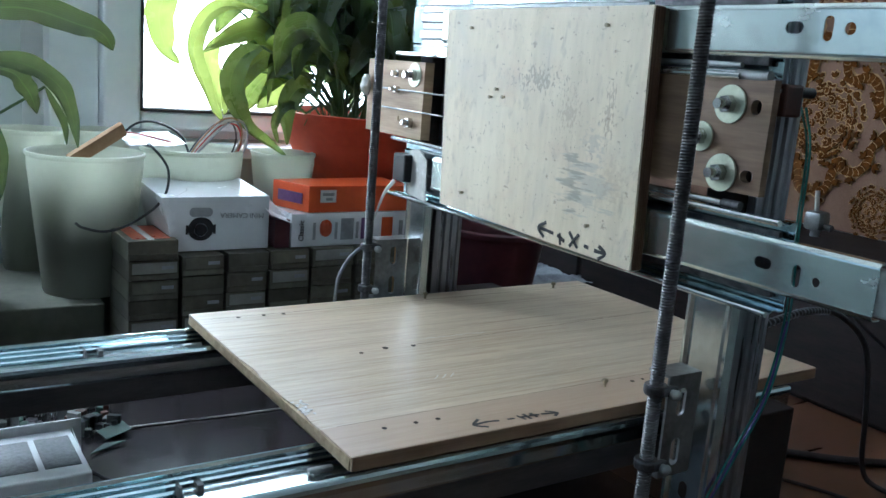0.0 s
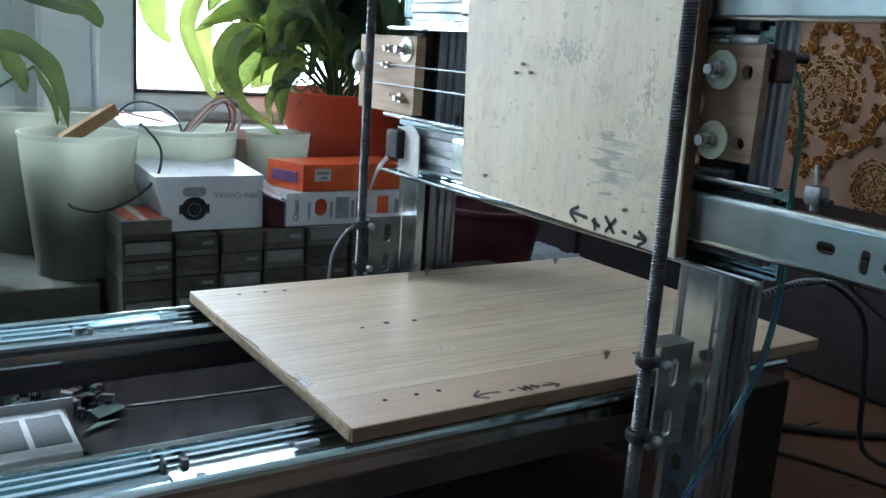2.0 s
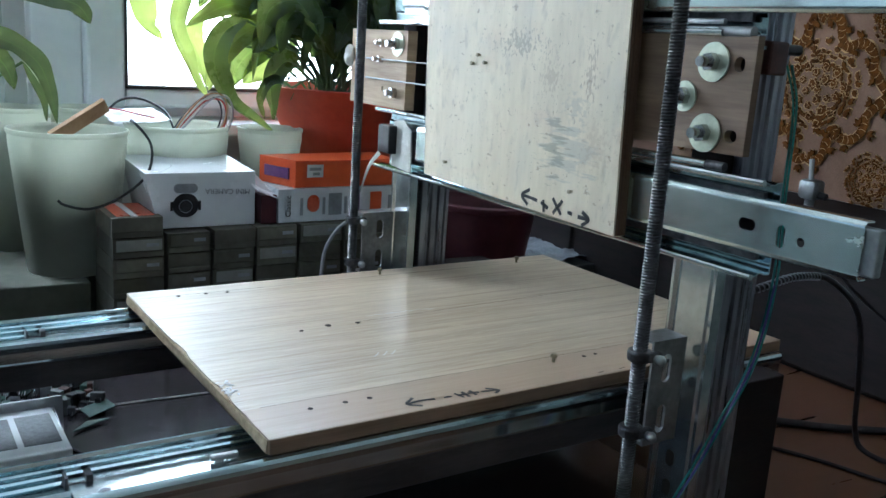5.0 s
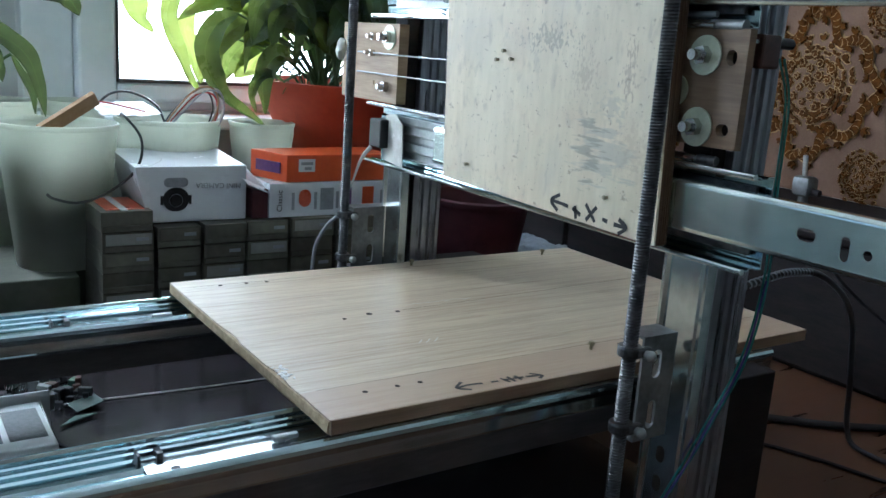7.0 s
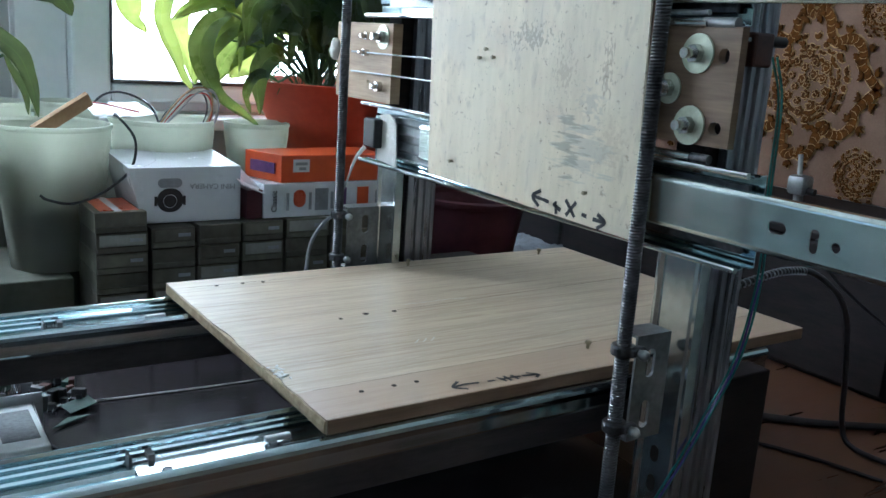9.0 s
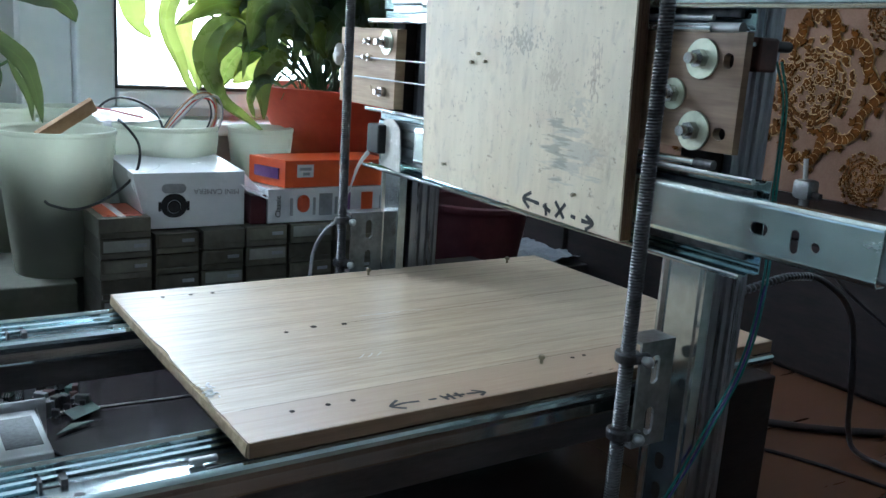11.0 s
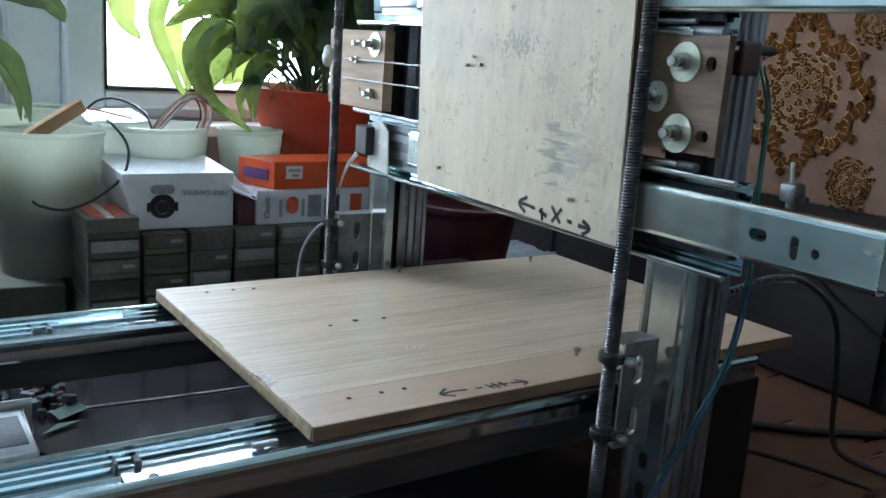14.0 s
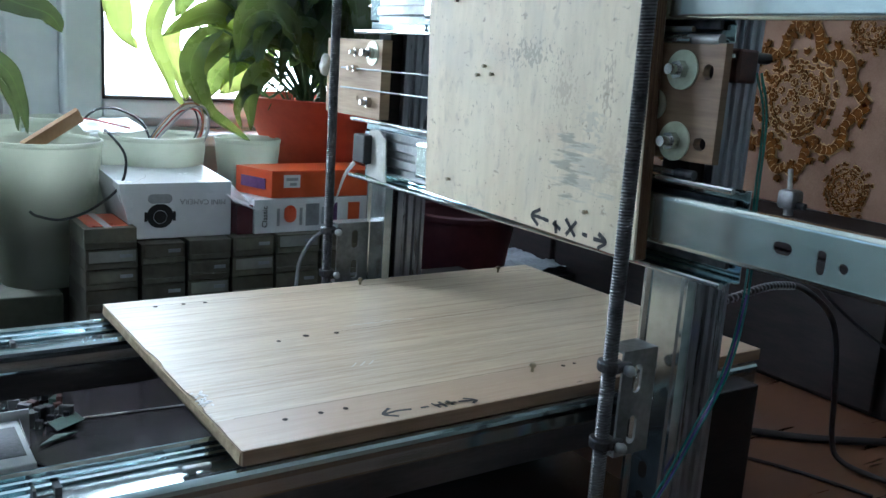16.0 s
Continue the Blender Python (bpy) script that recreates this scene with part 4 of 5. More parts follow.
for name, strokes in (("arrow_mark", ([(0.8310, 0.1888), (0.8150, 0.1882), (0.7994, 0.1868)], [(0.8164, 0.1985), (0.8320, 0.1888), (0.8184, 0.1780)])),
                      ("plus_mark", ([(0.7874, 0.1900), (0.7844, 0.1745)], [(0.7920, 0.1862), (0.7768, 0.1808)])), ("letter_mark", ([(0.7694, 0.1955), (0.7510, 0.1772)], [(0.7504, 0.1955), (0.7668, 0.1765)])),
                      ("minus_mark", ([(0.7394, 0.1832), (0.7304, 0.1822)],)), ("arrow_mark", ([(0.7200, 0.1812), (0.7004, 0.1810)], [(0.7130, 0.1885), (0.6998, 0.1810), (0.7120, 0.1715)]))):
    ink = bmesh.new()
    for pts in strokes:
        stroke([(-y, z) for y, z in pts], 0.0047, PF, ink)
    part(name, ink, INK, carriage, "hand-drawn black marker stroke")


def carriage_slide(z0, z1, slots):
    """The moving slide: a flat web with slots between two rolled edges."""
    y0, y1 = 0.364, 1.14
    web = plate([(-y1, z0 + 0.004), (-y0, z0 + 0.004), (-y0, z1 - 0.004), (-y1, z1 - 0.004)], [slot(-y, z, w, h) for y, z, w, h in slots], 0.0016, at(0.7435, 0, 0) @ FACE_W)
    for z, d in ((z0, 1), (z1, -1)):
        prof = [(d * 0.0045, 0.0016), (d * 0.002, 0.0012), (0.0, -0.001), (0.0, -0.012)]
        m = Matrix(((0, 0, -1, 0.7435), (1, 0, 0, y0), (0, 1, 0, z), (0, 0, 0, 1)))
        f = folded(prof, 0.0014 * (1 if d < 0 else -1), y1 - y0, m)
        tmp = bpy.data.meshes.new("tmp")
        f.to_mesh(tmp)
        f.free()
        web.from_mesh(tmp)
        bpy.data.meshes.remove(tmp)
    sl = part("moving_slide", web, SLIDE, carriage, "slotted zinc-plated drawer slide", True)
    part("end_stop", box(0.7445, 0.756, 0.350, 0.372, z0 + 0.004, z1 - 0.004, 0.002), DULL, sl, "grey end stop")
    return sl


carriage_slide(0.1905, 0.2435, [(0.4905, 0.2175, 0.021, 0.012), (0.4495, 0.2130, 0.0095, 0.023), (0.4270, 0.2120, 0.0095, 0.0095)])
carriage_slide(0.4280, 0.4785, [(0.4960, 0.4565, 0.021, 0.012), (0.4580, 0.4560, 0.0105, 0.024), (0.4350, 0.4560, 0.0120, 0.0120)])

# ---- buckets, plants and boxes by the window ----
def bucket(x, y, z0, z1, r, group="milky buckets"):
    h = z1 - z0
    b = thing("bucket", "translucent milky plastic bucket with clutter", "bucket", group)
    rb = r * 0.74
    t = 0.0018
    part("shell", lathe([(0.0, 0.0), (rb, 0.0), (r * 0.985, h - 0.022), (r * 0.985, h - 0.004), (r * 0.985 - t, h - 0.004), (rb - t, t), (0.0, t)], 48, (x, y, z0)), BUCKET, b, "", True)
    part("rim", lathe([(r * 0.965, h - 0.004), (r, h - 0.006), (r * 1.02, h - 0.002), (r * 1.015, h + 0.003), (r * 0.98, h + 0.004), (r * 0.965, h)], 48, (x, y, z0)), BUCKET, b, "", True)
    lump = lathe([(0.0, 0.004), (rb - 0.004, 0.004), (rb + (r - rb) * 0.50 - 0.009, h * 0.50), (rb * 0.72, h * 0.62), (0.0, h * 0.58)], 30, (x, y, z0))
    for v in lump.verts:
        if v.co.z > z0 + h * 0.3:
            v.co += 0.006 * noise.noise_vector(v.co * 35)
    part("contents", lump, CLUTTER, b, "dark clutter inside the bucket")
    return b


STAND = -0.112
crate = thing("cardboard_box", "dark olive cardboard box under the buckets", "box")
part("body", box(-0.55, 0.345, 1.735, 2.12, TABLE_Z, STAND, 0.003), OLIVE, crate)
part("flap", box(-0.54, -0.02, 1.728, 1.734, TABLE_Z + 0.01, STAND - 0.004), OLIVE, crate)
crate2 = thing("cardboard_box", "dark olive cardboard box behind the small cartons", "box")
part("body", box(0.352, 0.72, 1.80, 2.12, TABLE_Z, STAND, 0.003), OLIVE, crate2)
crate3 = thing("cardboard_box", "brown cardboard box under the flower pot", "box")
part("body", box(0.728, 1.25, 1.80, 2.13, TABLE_Z, 0.0, 0.003), BROWNCARD, crate3)
bucket(0.335, 1.858, STAND, 0.166, 0.111)
bucket(0.5635, 1.905, STAND, 0.172, 0.108)
bucket(0.7700, 1.895, 0.0, 0.166, 0.072)
bucket(0.262, 2.075, STAND, 0.188, 0.072)
bucket(0.405, 2.070, STAND, 0.190, 0.066)
bucket(0.080, 1.82, STAND, 0.170, 0.108)
bucket(-0.16, 1.86, STAND, 0.165, 0.111)

strip = part("cardboard_strip", box(-0.062, 0.062, -0.006, 0.006, -0.014, 0.014, 0.001, None, at(0.350, 1.83, 0.186) @ pose(0, 0, 0, 20, -32, 8)), BROWNCARD)
tagged(strip, "strip of brown cardboard lying in a bucket", "cardboard")


def crumpled(name, cx, cy, cz, w, d, amp, material, label, category, tilt=0):
    bm = bmesh.new()
    bmesh.ops.create_grid(bm, x_segments=22, y_segments=16, size=0.5)
    for v in bm.verts:
        u = Vector((v.co.x * w, v.co.y * d, 0))
        k = noise.noise_vector(Vector((u.x * 30, u.y * 30, cz * 50))) * amp + noise.noise_vector(Vector((u.x * 90, u.y * 90, 3))) * amp * 0.4
        v.co = u + Vector((k.x, k.y, k.z * 1.5))
    r = bmesh.ops.extrude_face_region(bm, geom=bm.faces[:])
    bmesh.ops.translate(bm, vec=(0, 0, 0.0012), verts=[v for v in r["geom"] if isinstance(v, bmesh.types.BMVert)])
    bmesh.ops.transform(bm, matrix=at(cx, cy, cz) @ pose(0, 0, 0, tilt, 0, 15), verts=bm.verts)
    return tagged(part(name, bm, material, None, "", True), label, category)


bag = thing("zip_bag", "clear zip bag with a red stripe on the bucket rims", "bag")
b1 = crumpled("sheet", 0.462, 1.870, 0.196, 0.13, 0.08, 0.004, BAG, "", "", 14)
b1.parent = bag
part("stripe", tube([(0.385, 1.85, 0.212), (0.43, 1.845, 0.208), (0.47, 1.845, 0.199), (0.50, 1.85, 0.192)], 0.0016), RED, bag, "red zip stripe", True)
bag2 = crumpled("plastic_bag", 0.555, 1.90, 0.135, 0.13, 0.11, 0.016, BAG, "crumpled clear plastic bag in a bucket", "bag", 0)
bag3 = crumpled("plastic_bag", 0.335, 1.88, 0.128, 0.13, 0.12, 0.016, BAG, "crumpled clear plastic bag in a bucket", "bag", 6)

loops = thing("wire_bundle", "looped bundle of red and pale wires in a bucket", "wire")
for i in range(7):
    o = Vector((random.gauss(0, 0.005), random.gauss(0, 0.012), random.gauss(0, 0.005)))
    pts = [Vector(p) + o * (1 if k else 0.4) for k, p in enumerate([(0.535, 1.86, 0.150), (0.565, 1.855, 0.195), (0.605, 1.85, 0.236), (0.640, 1.85, 0.238), (0.652, 1.852, 0.205), (0.640, 1.86, 0.165), (0.61, 1.88, 0.140)])]
    part("wire", tube(pts, 0.0019, 6, 5), (GREYPRINT, RED, WHITEWIRE, CABLE, BROWNCARD, GREYPRINT, WHITEWIRE)[i % 7], loops, "", True)
black_lead = part("black_lead", tube([(0.44, 1.80, 0.19), (0.424, 1.715, 0.198), (0.452, 1.70, 0.155), (0.442, 1.695, 0.10), (0.392, 1.695, 0.058), (0.340, 1.70, 0.038), (0.300, 1.712, 0.044), (0.287, 1.716, 0.053)], 0.0026), CABLE, None, "", True)
tagged(black_lead, "black lead hanging over a bucket rim", "cable")
lead2 = part("black_lead", tube([(0.43, 2.06, 0.15), (0.455, 2.0, 0.206), (0.49, 1.99, 0.221), (0.53, 1.99, 0.212), (0.562, 1.98, 0.19), (0.575, 1.96, 0.15)], 0.0026), CABLE, None, "", True)
tagged(lead2, "black lead arching over bucket rims", "cable")


def leaf(parent, path, width, fold=0.25, material=None):
    """A lance-shaped blade along a path, folded on its midrib, with a stem-like base."""
    pts = smooth_path(path, 7)
    n = len(pts) - 1
    b = bmesh.new()
    rows_ = []
    uv = b.loops.layers.uv.new("UVMap")
    seed = random.random() * 100
    for i, p in enumerate(pts):
        t = i / n
        d = (pts[min(i + 1, n)] - pts[max(i - 1, 0)]).normalized()
        side = d.cross(Vector((0, -0.85, 0.5)))
        side = (side if side.length > 0.1 else d.cross(Vector((1, 0, 0)))).normalized()
        up = side.cross(d).normalized()
        w = width * (math.sin(math.pi * min(1, t ** 0.8)) ** 0.75 if 0 < t < 1 else 0) + 0.0012
        row = []
        for k in (-1, -0.66, -0.33, 0, 0.33, 0.66, 1):
            wave = 0.26 * width * noise.noise((t * 6 + seed, k * 0.8, 0)) * abs(k) + 0.02 * width * math.cos(k * 14)
            row.append(b.verts.new(p + side * (k * w / 2) + up * (abs(k) * w * fold + wave)))
        rows_.append(row)
    for ri, (r1, r2) in enumerate(zip(rows_, rows_[1:])):
        for k in range(6):
            f = b.faces.new((r1[k], r1[k + 1], r2[k + 1], r2[k]))
            for lp, (du, dv) in zip(f.loops, ((0, 0), (1, 0), (1, 1), (0, 1))):
                lp[uv].uv = ((k + du) / 6, (ri + dv) / n)
    return part("leaf", b, material or LEAF, parent, "", True)


def plant_leaf(parent, base, path, width, fold=0.2, material=None):
    leaf(parent, path, width, fold, material)
    a, c = Vector(base), Vector(path[0])
    part("stem", tube([a, a.lerp(c, 0.5) + Vector((0, 0, 0.03)), c], 0.0028, 6, 6), STEM, parent, "", True)


lily = thing("potted_plant", "broad-leaved green plant in an orange plastic pot", "plant")
PX, PY = 1.0, 1.955
part("pot", lathe([(0.0, 0.0), (0.105, 0.0), (0.122, 0.06), (0.160, 0.150), (0.196, 0.222), (0.214, 0.252), (0.218, 0.259), (0.213, 0.261), (0.208, 0.255), (0.188, 0.220), (0.0, 0.212)], 56, (PX, PY, 0.0)), TERRACOTTA, lily, "orange plastic flower pot", True)
soil = bmesh.new()
bmesh.ops.create_circle(soil, cap_ends=True, segments=40, radius=0.188, matrix=at(PX, PY, 0.232))
soil_top = bmesh.ops.extrude_face_region(soil, geom=soil.faces[:])
bmesh.ops.translate(soil, vec=(0, 0, 0.004), verts=[v for v in soil_top["geom"] if isinstance(v, bmesh.types.BMVert)])
part("soil", soil, SOIL, lily)
B = (0.95, 1.97, 0.235)
plant_leaf(lily, B, [(0.70, 1.90, 0.475), (0.625, 1.90, 0.478), (0.579, 1.90, 0.442), (0.559, 1.90, 0.379), (0.580, 1.90, 0.318), (0.604, 1.90, 0.266), (0.632, 1.90, 0.228)], 0.036, 0.35, BACKLITLEAF)
plant_leaf(lily, B, [(0.700, 1.87, 0.400), (0.652, 1.86, 0.375), (0.627, 1.86, 0.325), (0.636, 1.86, 0.276), (0.677, 1.86, 0.218), (0.762, 1.86, 0.163)], 0.052, 0.30)
plant_leaf(lily, B, [(0.62, 2.0, 0.52), (0.545, 2.0, 0.52), (0.515, 2.0, 0.461), (0.518, 2.0, 0.415), (0.532, 2.0, 0.375), (0.557, 2.0, 0.347)], 0.062, 0.12, BACKLITLEAF)
plant_leaf(lily, B, [(0.790, 1.93, 0.385), (0.718, 1.93, 0.430), (0.668, 1.93, 0.424), (0.605, 1.93, 0.388)], 0.060, 0.12, BACKLITLEAF)
plant_leaf(lily, B, [(0.830, 1.98, 0.350), (0.800, 1.98, 0.322), (0.770, 1.98, 0.288), (0.735, 1.98, 0.260)], 0.066, 0.12, BACKLITLEAF)
plant_leaf(lily, B, [(0.830, 1.95, 0.355), (0.760, 1.95, 0.376), (0.695, 1.95, 0.357), (0.642, 1.95, 0.305)], 0.050, 0.15, BACKLITLEAF)
plant_leaf(lily, B, [(0.650, 2.0, 0.420), (0.627, 2.0, 0.362), (0.643, 2.0, 0.310), (0.658, 2.0, 0.245)], 0.040, 0.15, BACKLITLEAF)
plant_leaf(lily, B, [(0.705, 1.97, 0.350), (0.678, 1.97, 0.300), (0.688, 1.97, 0.270), (0.706, 1.97, 0.240)], 0.030, 0.2, BACKLITLEAF)
plant_leaf(lily, B, [(0.830, 1.80, 0.400), (0.780, 1.80, 0.445), (0.722, 1.80, 0.420), (0.706, 1.80, 0.340)], 0.062, 0.2)
plant_leaf(lily, B, [(0.850, 1.82, 0.380), (0.812, 1.82, 0.435), (0.772, 1.82, 0.405), (0.757, 1.82, 0.335)], 0.056, 0.2)
plant_leaf(lily, B, [(0.800, 1.85, 0.262), (0.761, 1.85, 0.277), (0.734, 1.85, 0.258), (0.726, 1.85, 0.226), (0.738, 1.85, 0.192)], 0.022, 0.25)
plant_leaf(lily, B, [(0.87, 1.95, 0.40), (0.78, 1.95, 0.445), (0.69, 1.95, 0.432), (0.590, 1.95, 0.375)], 0.055, 0.2, BACKLITLEAF)
plant_leaf(lily, B, [(0.88, 1.93, 0.36), (0.80, 1.93, 0.395), (0.72, 1.93, 0.372), (0.655, 1.93, 0.30), (0.640, 1.93, 0.245)], 0.055, 0.2, BACKLITLEAF)
plant_leaf(lily, B, [(0.86, 1.99, 0.33), (0.80, 2.0, 0.35), (0.74, 2.0, 0.31), (0.71, 2.0, 0.245)], 0.08, 0.2)
plant_leaf(lily, B, [(0.84, 1.90, 0.31), (0.79, 1.87, 0.315), (0.755, 1.86, 0.27), (0.76, 1.855, 0.19)], 0.05, 0.3)
plant_leaf(lily, B, [(0.85, 1.98, 0.47), (0.76, 1.99, 0.52), (0.68, 1.99, 0.50), (0.635, 1.99, 0.42)], 0.085, 0.2)
plant_leaf(lily, B, [(0.88, 2.0, 0.5), (0.80, 2.02, 0.58), (0.72, 2.02, 0.60), (0.64, 2.02, 0.56)], 0.09, 0.2)
plant_leaf(lily, B, [(0.93, 1.93, 0.45), (0.88, 1.90, 0.54), (0.82, 1.88, 0.56), (0.76, 1.87, 0.49)], 0.08, 0.2)
for i in range(20):
    o = Vector((random.uniform(0.82, 0.96), random.uniform(1.88, 2.06), random.uniform(0.34, 0.56)))
    rx, dz = random.uniform(0.07, 0.15), random.uniform(0.06, 0.15)
    plant_leaf(lily, B, [o, o + Vector((-rx * 0.4, random.uniform(-0.02, 0.02), 0.025)), o + Vector((-rx * 0.85, random.uniform(-0.02, 0.02), -0.005)), o + Vector((-rx, random.uniform(-0.03, 0.03), -dz))], random.uniform(0.032, 0.058), random.uniform(0.15, 0.35))
for i in range(34):
    a = random.uniform(-0.4, 3.6) if i % 3 else random.uniform(3.4, 5.6)
    reach, lift = random.uniform(0.10, 0.24), random.uniform(0.10, 0.32)
    d = Vector((math.cos(a), math.sin(a) * 0.55, 0))
    o = Vector((PX + random.gauss(0, 0.05), PY + random.gauss(0, 0.04), 0.24))
    p1, p2, p3 = o + d * reach * 0.45 + Vector((0, 0, lift)), o + d * reach * 0.8 + Vector((0, 0, lift * 1.02)), o + d * reach * 1.15 + Vector((0, 0, lift * 0.62))
    if p3.y > 2.2:
        continue
    plant_leaf(lily, o, [o + d * reach * 0.15 + Vector((0, 0, lift * 0.6)), p1, p2, p3], random.uniform(0.045, 0.085), 0.22)
for i in range(46):
    o = Vector((random.uniform(0.98, 1.34), random.uniform(1.96, 2.10), random.uniform(0.34, 0.64)))
    rx, dz = random.uniform(-0.13, 0.13), random.uniform(0.05, 0.14)
    plant_leaf(lily, (PX + random.uniform(-0.1, 0.1), PY, 0.235), [o, o + Vector((rx * 0.4, random.uniform(-0.03, 0.01), 0.02)), o + Vector((rx * 0.85, random.uniform(-0.03, 0.01), -0.01)), o + Vector((rx, random.uniform(-0.03, 0.01), -dz))], random.uniform(0.045, 0.08), random.uniform(0.1, 0.3))
grass = bmesh.new()
for i in range(16):
    a = random.uniform(2.4, 4.6)
    o = Vector((PX - 0.12, PY - 0.05, 0.235))
    tube([o, o + Vector((0.05 * math.cos(a), 0.04 * math.sin(a), 0.05)), o + Vector((random.uniform(0.06, 0.13) * math.cos(a), 0.08 * math.sin(a), random.uniform(-0.01, 0.09)))], 0.0011, 5, 5, grass)
part("thin_stems", grass, STEM, lily, "thin dry stems", True)

lily2 = thing("potted_plant", "broad-leaved green plant hanging over the buckets", "plant")
part("pot", lathe([(0.0, 0.0), (0.07, 0.0), (0.10, 0.17), (0.105, 0.17), (0.105, 0.185), (0.097, 0.185), (0.092, 0.165), (0.0, 0.16)], 40, (-0.19, 1.60, TABLE_Z)), TERRACOTTA, lily2, "", True)
B2 = (-0.19, 1.60, -0.04)
plant_leaf(lily2, B2, [(0.04, 1.60, 0.40), (0.152, 1.60, 0.425), (0.208, 1.60, 0.426), (0.270, 1.60, 0.410), (0.309, 1.60, 0.398), (0.327, 1.60, 0.372)], 0.056, 0.10, HAZYLEAF)
plant_leaf(lily2, B2, [(0.05, 1.60, 0.33), (0.153, 1.60, 0.343), (0.201, 1.60, 0.335), (0.242, 1.60, 0.306), (0.260, 1.60, 0.262), (0.270, 1.60, 0.205)], 0.036, 0.15, HAZYLEAF)
plant_leaf(lily2, B2, [(0.10, 1.65, 0.335), (0.172, 1.65, 0.325), (0.194, 1.65, 0.304), (0.206, 1.65, 0.284), (0.214, 1.65, 0.256)], 0.034, 0.15, HAZYLEAF)
plant_leaf(lily2, B2, [(0.02, 1.57, 0.32), (0.09, 1.57, 0.28), (0.135, 1.57, 0.20), (0.145, 1.57, 0.12)], 0.05, 0.2, HAZYLEAF)
plant_leaf(lily2, B2, [(0.0, 1.58, 0.47), (0.08, 1.58, 0.50), (0.18, 1.58, 0.49), (0.26, 1.58, 0.46)], 0.07, 0.15, HAZYLEAF)
plant_leaf(lily2, B2, [(0.235, 1.70, 0.30), (0.255, 1.71, 0.262), (0.268, 1.71, 0.235), (0.272, 1.71, 0.198)], 0.014, 0.2, HAZYLEAF)


def carton(x0, x1, y0, y1, z0, z1, material, label, name="carton", group=""):
    t = thing(name, label, "box", group)
    part("body", box(x0, x1, y0, y1, z0, z1, 0.0012), material, t)
    return t


def on_front(name, parent, y, x0, x1, z0, z1, material, label=""):
    return part(name, box(x0, x1, y - 0.0007, y + 0.0005, z0, z1), material, parent, label)


# five stacks of small flat cartons
SY = 1.636
stacks = ((0.364, 0.459, 0.031), (0.464, 0.548, -0.003), (0.552, 0.637, -0.001), (0.641, 0.729, 0.0), (0.734, 0.830, 0.001), (0.835, 0.93, 0.0))
for si, (x0, x1, top) in enumerate(stacks):
    count = 6 if si == 0 else 5
    hgt = (top - TABLE_Z) / count
    for k in range(count):
        jit = random.uniform(-0.002, 0.002)
        z0 = TABLE_Z + k * hgt
        c = carton(x0 + 0.001 + jit, x1 - 0.001 + jit, SY + random.uniform(0, 0.003), SY + 0.15, z0, z0 + hgt - 0.0008, CARD, "small flat grey cardboard carton in a stack", "carton", "stacked cartons")
        fy = SY - 0.0002
        part("tray_lip", box(x0 + 0.003 + jit, x1 - 0.003 + jit, fy - 0.0015, fy + 0.003, z0 + 0.002, z0 + hgt * 0.30, 0.0005), CARD, c)
        if (si + 2 * k) % 3 != 1:
            lx0 = x0 + 0.006
            on_front("paper_label", c, fy - 0.0016, lx0, x1 - 0.006, z0 + hgt * 0.36, z0 + hgt * 0.90, LABEL if (si * 3 + k) % 4 == 0 or k < 2 else CARD, "pale paper label" if k < 2 else "")
            on_front("print_bar", c, fy - 0.0024, x1 - 0.035, x1 - 0.012, z0 + hgt * 0.55, z0 + hgt * 0.72, GREYPRINT)
        if si == 0 and k == count - 1:
            part("top_print", box(x0 + 0.012, x1 - 0.014, SY + 0.02, SY + 0.14, top - 0.0009, top + 0.0004), REDPRINT, c, "glossy red printed lid")
            part("top_tape", box(x0 + 0.036, x1 - 0.046, SY + 0.01, SY + 0.148, top - 0.0005, top + 0.0012), WHITEBOX, c, "clear tape")

# white carton with a drawn camera and upside-down words
mini = carton(0.4415, 0.6470, 1.666, 1.846, 0.0, 0.1130, WHITEBOX, "white glossy carton with a camera picture", "camera_carton")
for v in mini.children[0].data.vertices:
    v.co.x += 0.028 * (0.56 - v.co.y * 0 - v.co.z / 0.113) * (1 if v.co.x < 0.55 else 0) * 0.9
for v in mini.children[0].data.vertices:
    if v.co.z > 0.1:
        v.co.z += -0.006 if v.co.y < 1.75 else 0.005
FY = 1.6655
lens = plate(slot(0.5070, 0.044, 0.050, 0.046), [slot(0.5070, 0.042, 0.026, 0.026)], 0.001, at(0, FY, 0) @ FACE_S)
part("camera_print", lens, BLACK, mini, "printed black camera")
part("camera_print", plate(slot(0.5070, 0.042, 0.024, 0.024), [], 0.0012, at(0, FY, 0) @ FACE_S), BLACK, mini)
part("camera_print", plate(slot(0.5070, 0.077, 0.046, 0.018), [], 0.001, at(0, FY, 0) @ FACE_S), GREYPRINT, mini)
part("camera_print", box(0.4775, 0.4825, FY - 0.001, FY, 0.034, 0.052), BLACK, mini)
part("camera_print", box(0.5315, 0.5365, FY - 0.001, FY, 0.034, 0.052), BLACK, mini)


def words(text, m, size, material, parent, name="lettering", label=""):
    cu = bpy.data.curves.new(name, "FONT")
    cu.body, cu.size, cu.extrude, cu.align_x, cu.align_y = text, size, 0.0004, "CENTER", "CENTER"
    ob = new("tmp", cu)
    me = bpy.data.meshes.new_from_object(ob.evaluated_get(bpy.context.evaluated_depsgraph_get()))
    bpy.data.objects.remove(ob)
    bm = bmesh.new()
    bm.from_mesh(me)
    bmesh.ops.transform(bm, matrix=m, verts=bm.verts)
    return part(name, bm, material, parent, label)


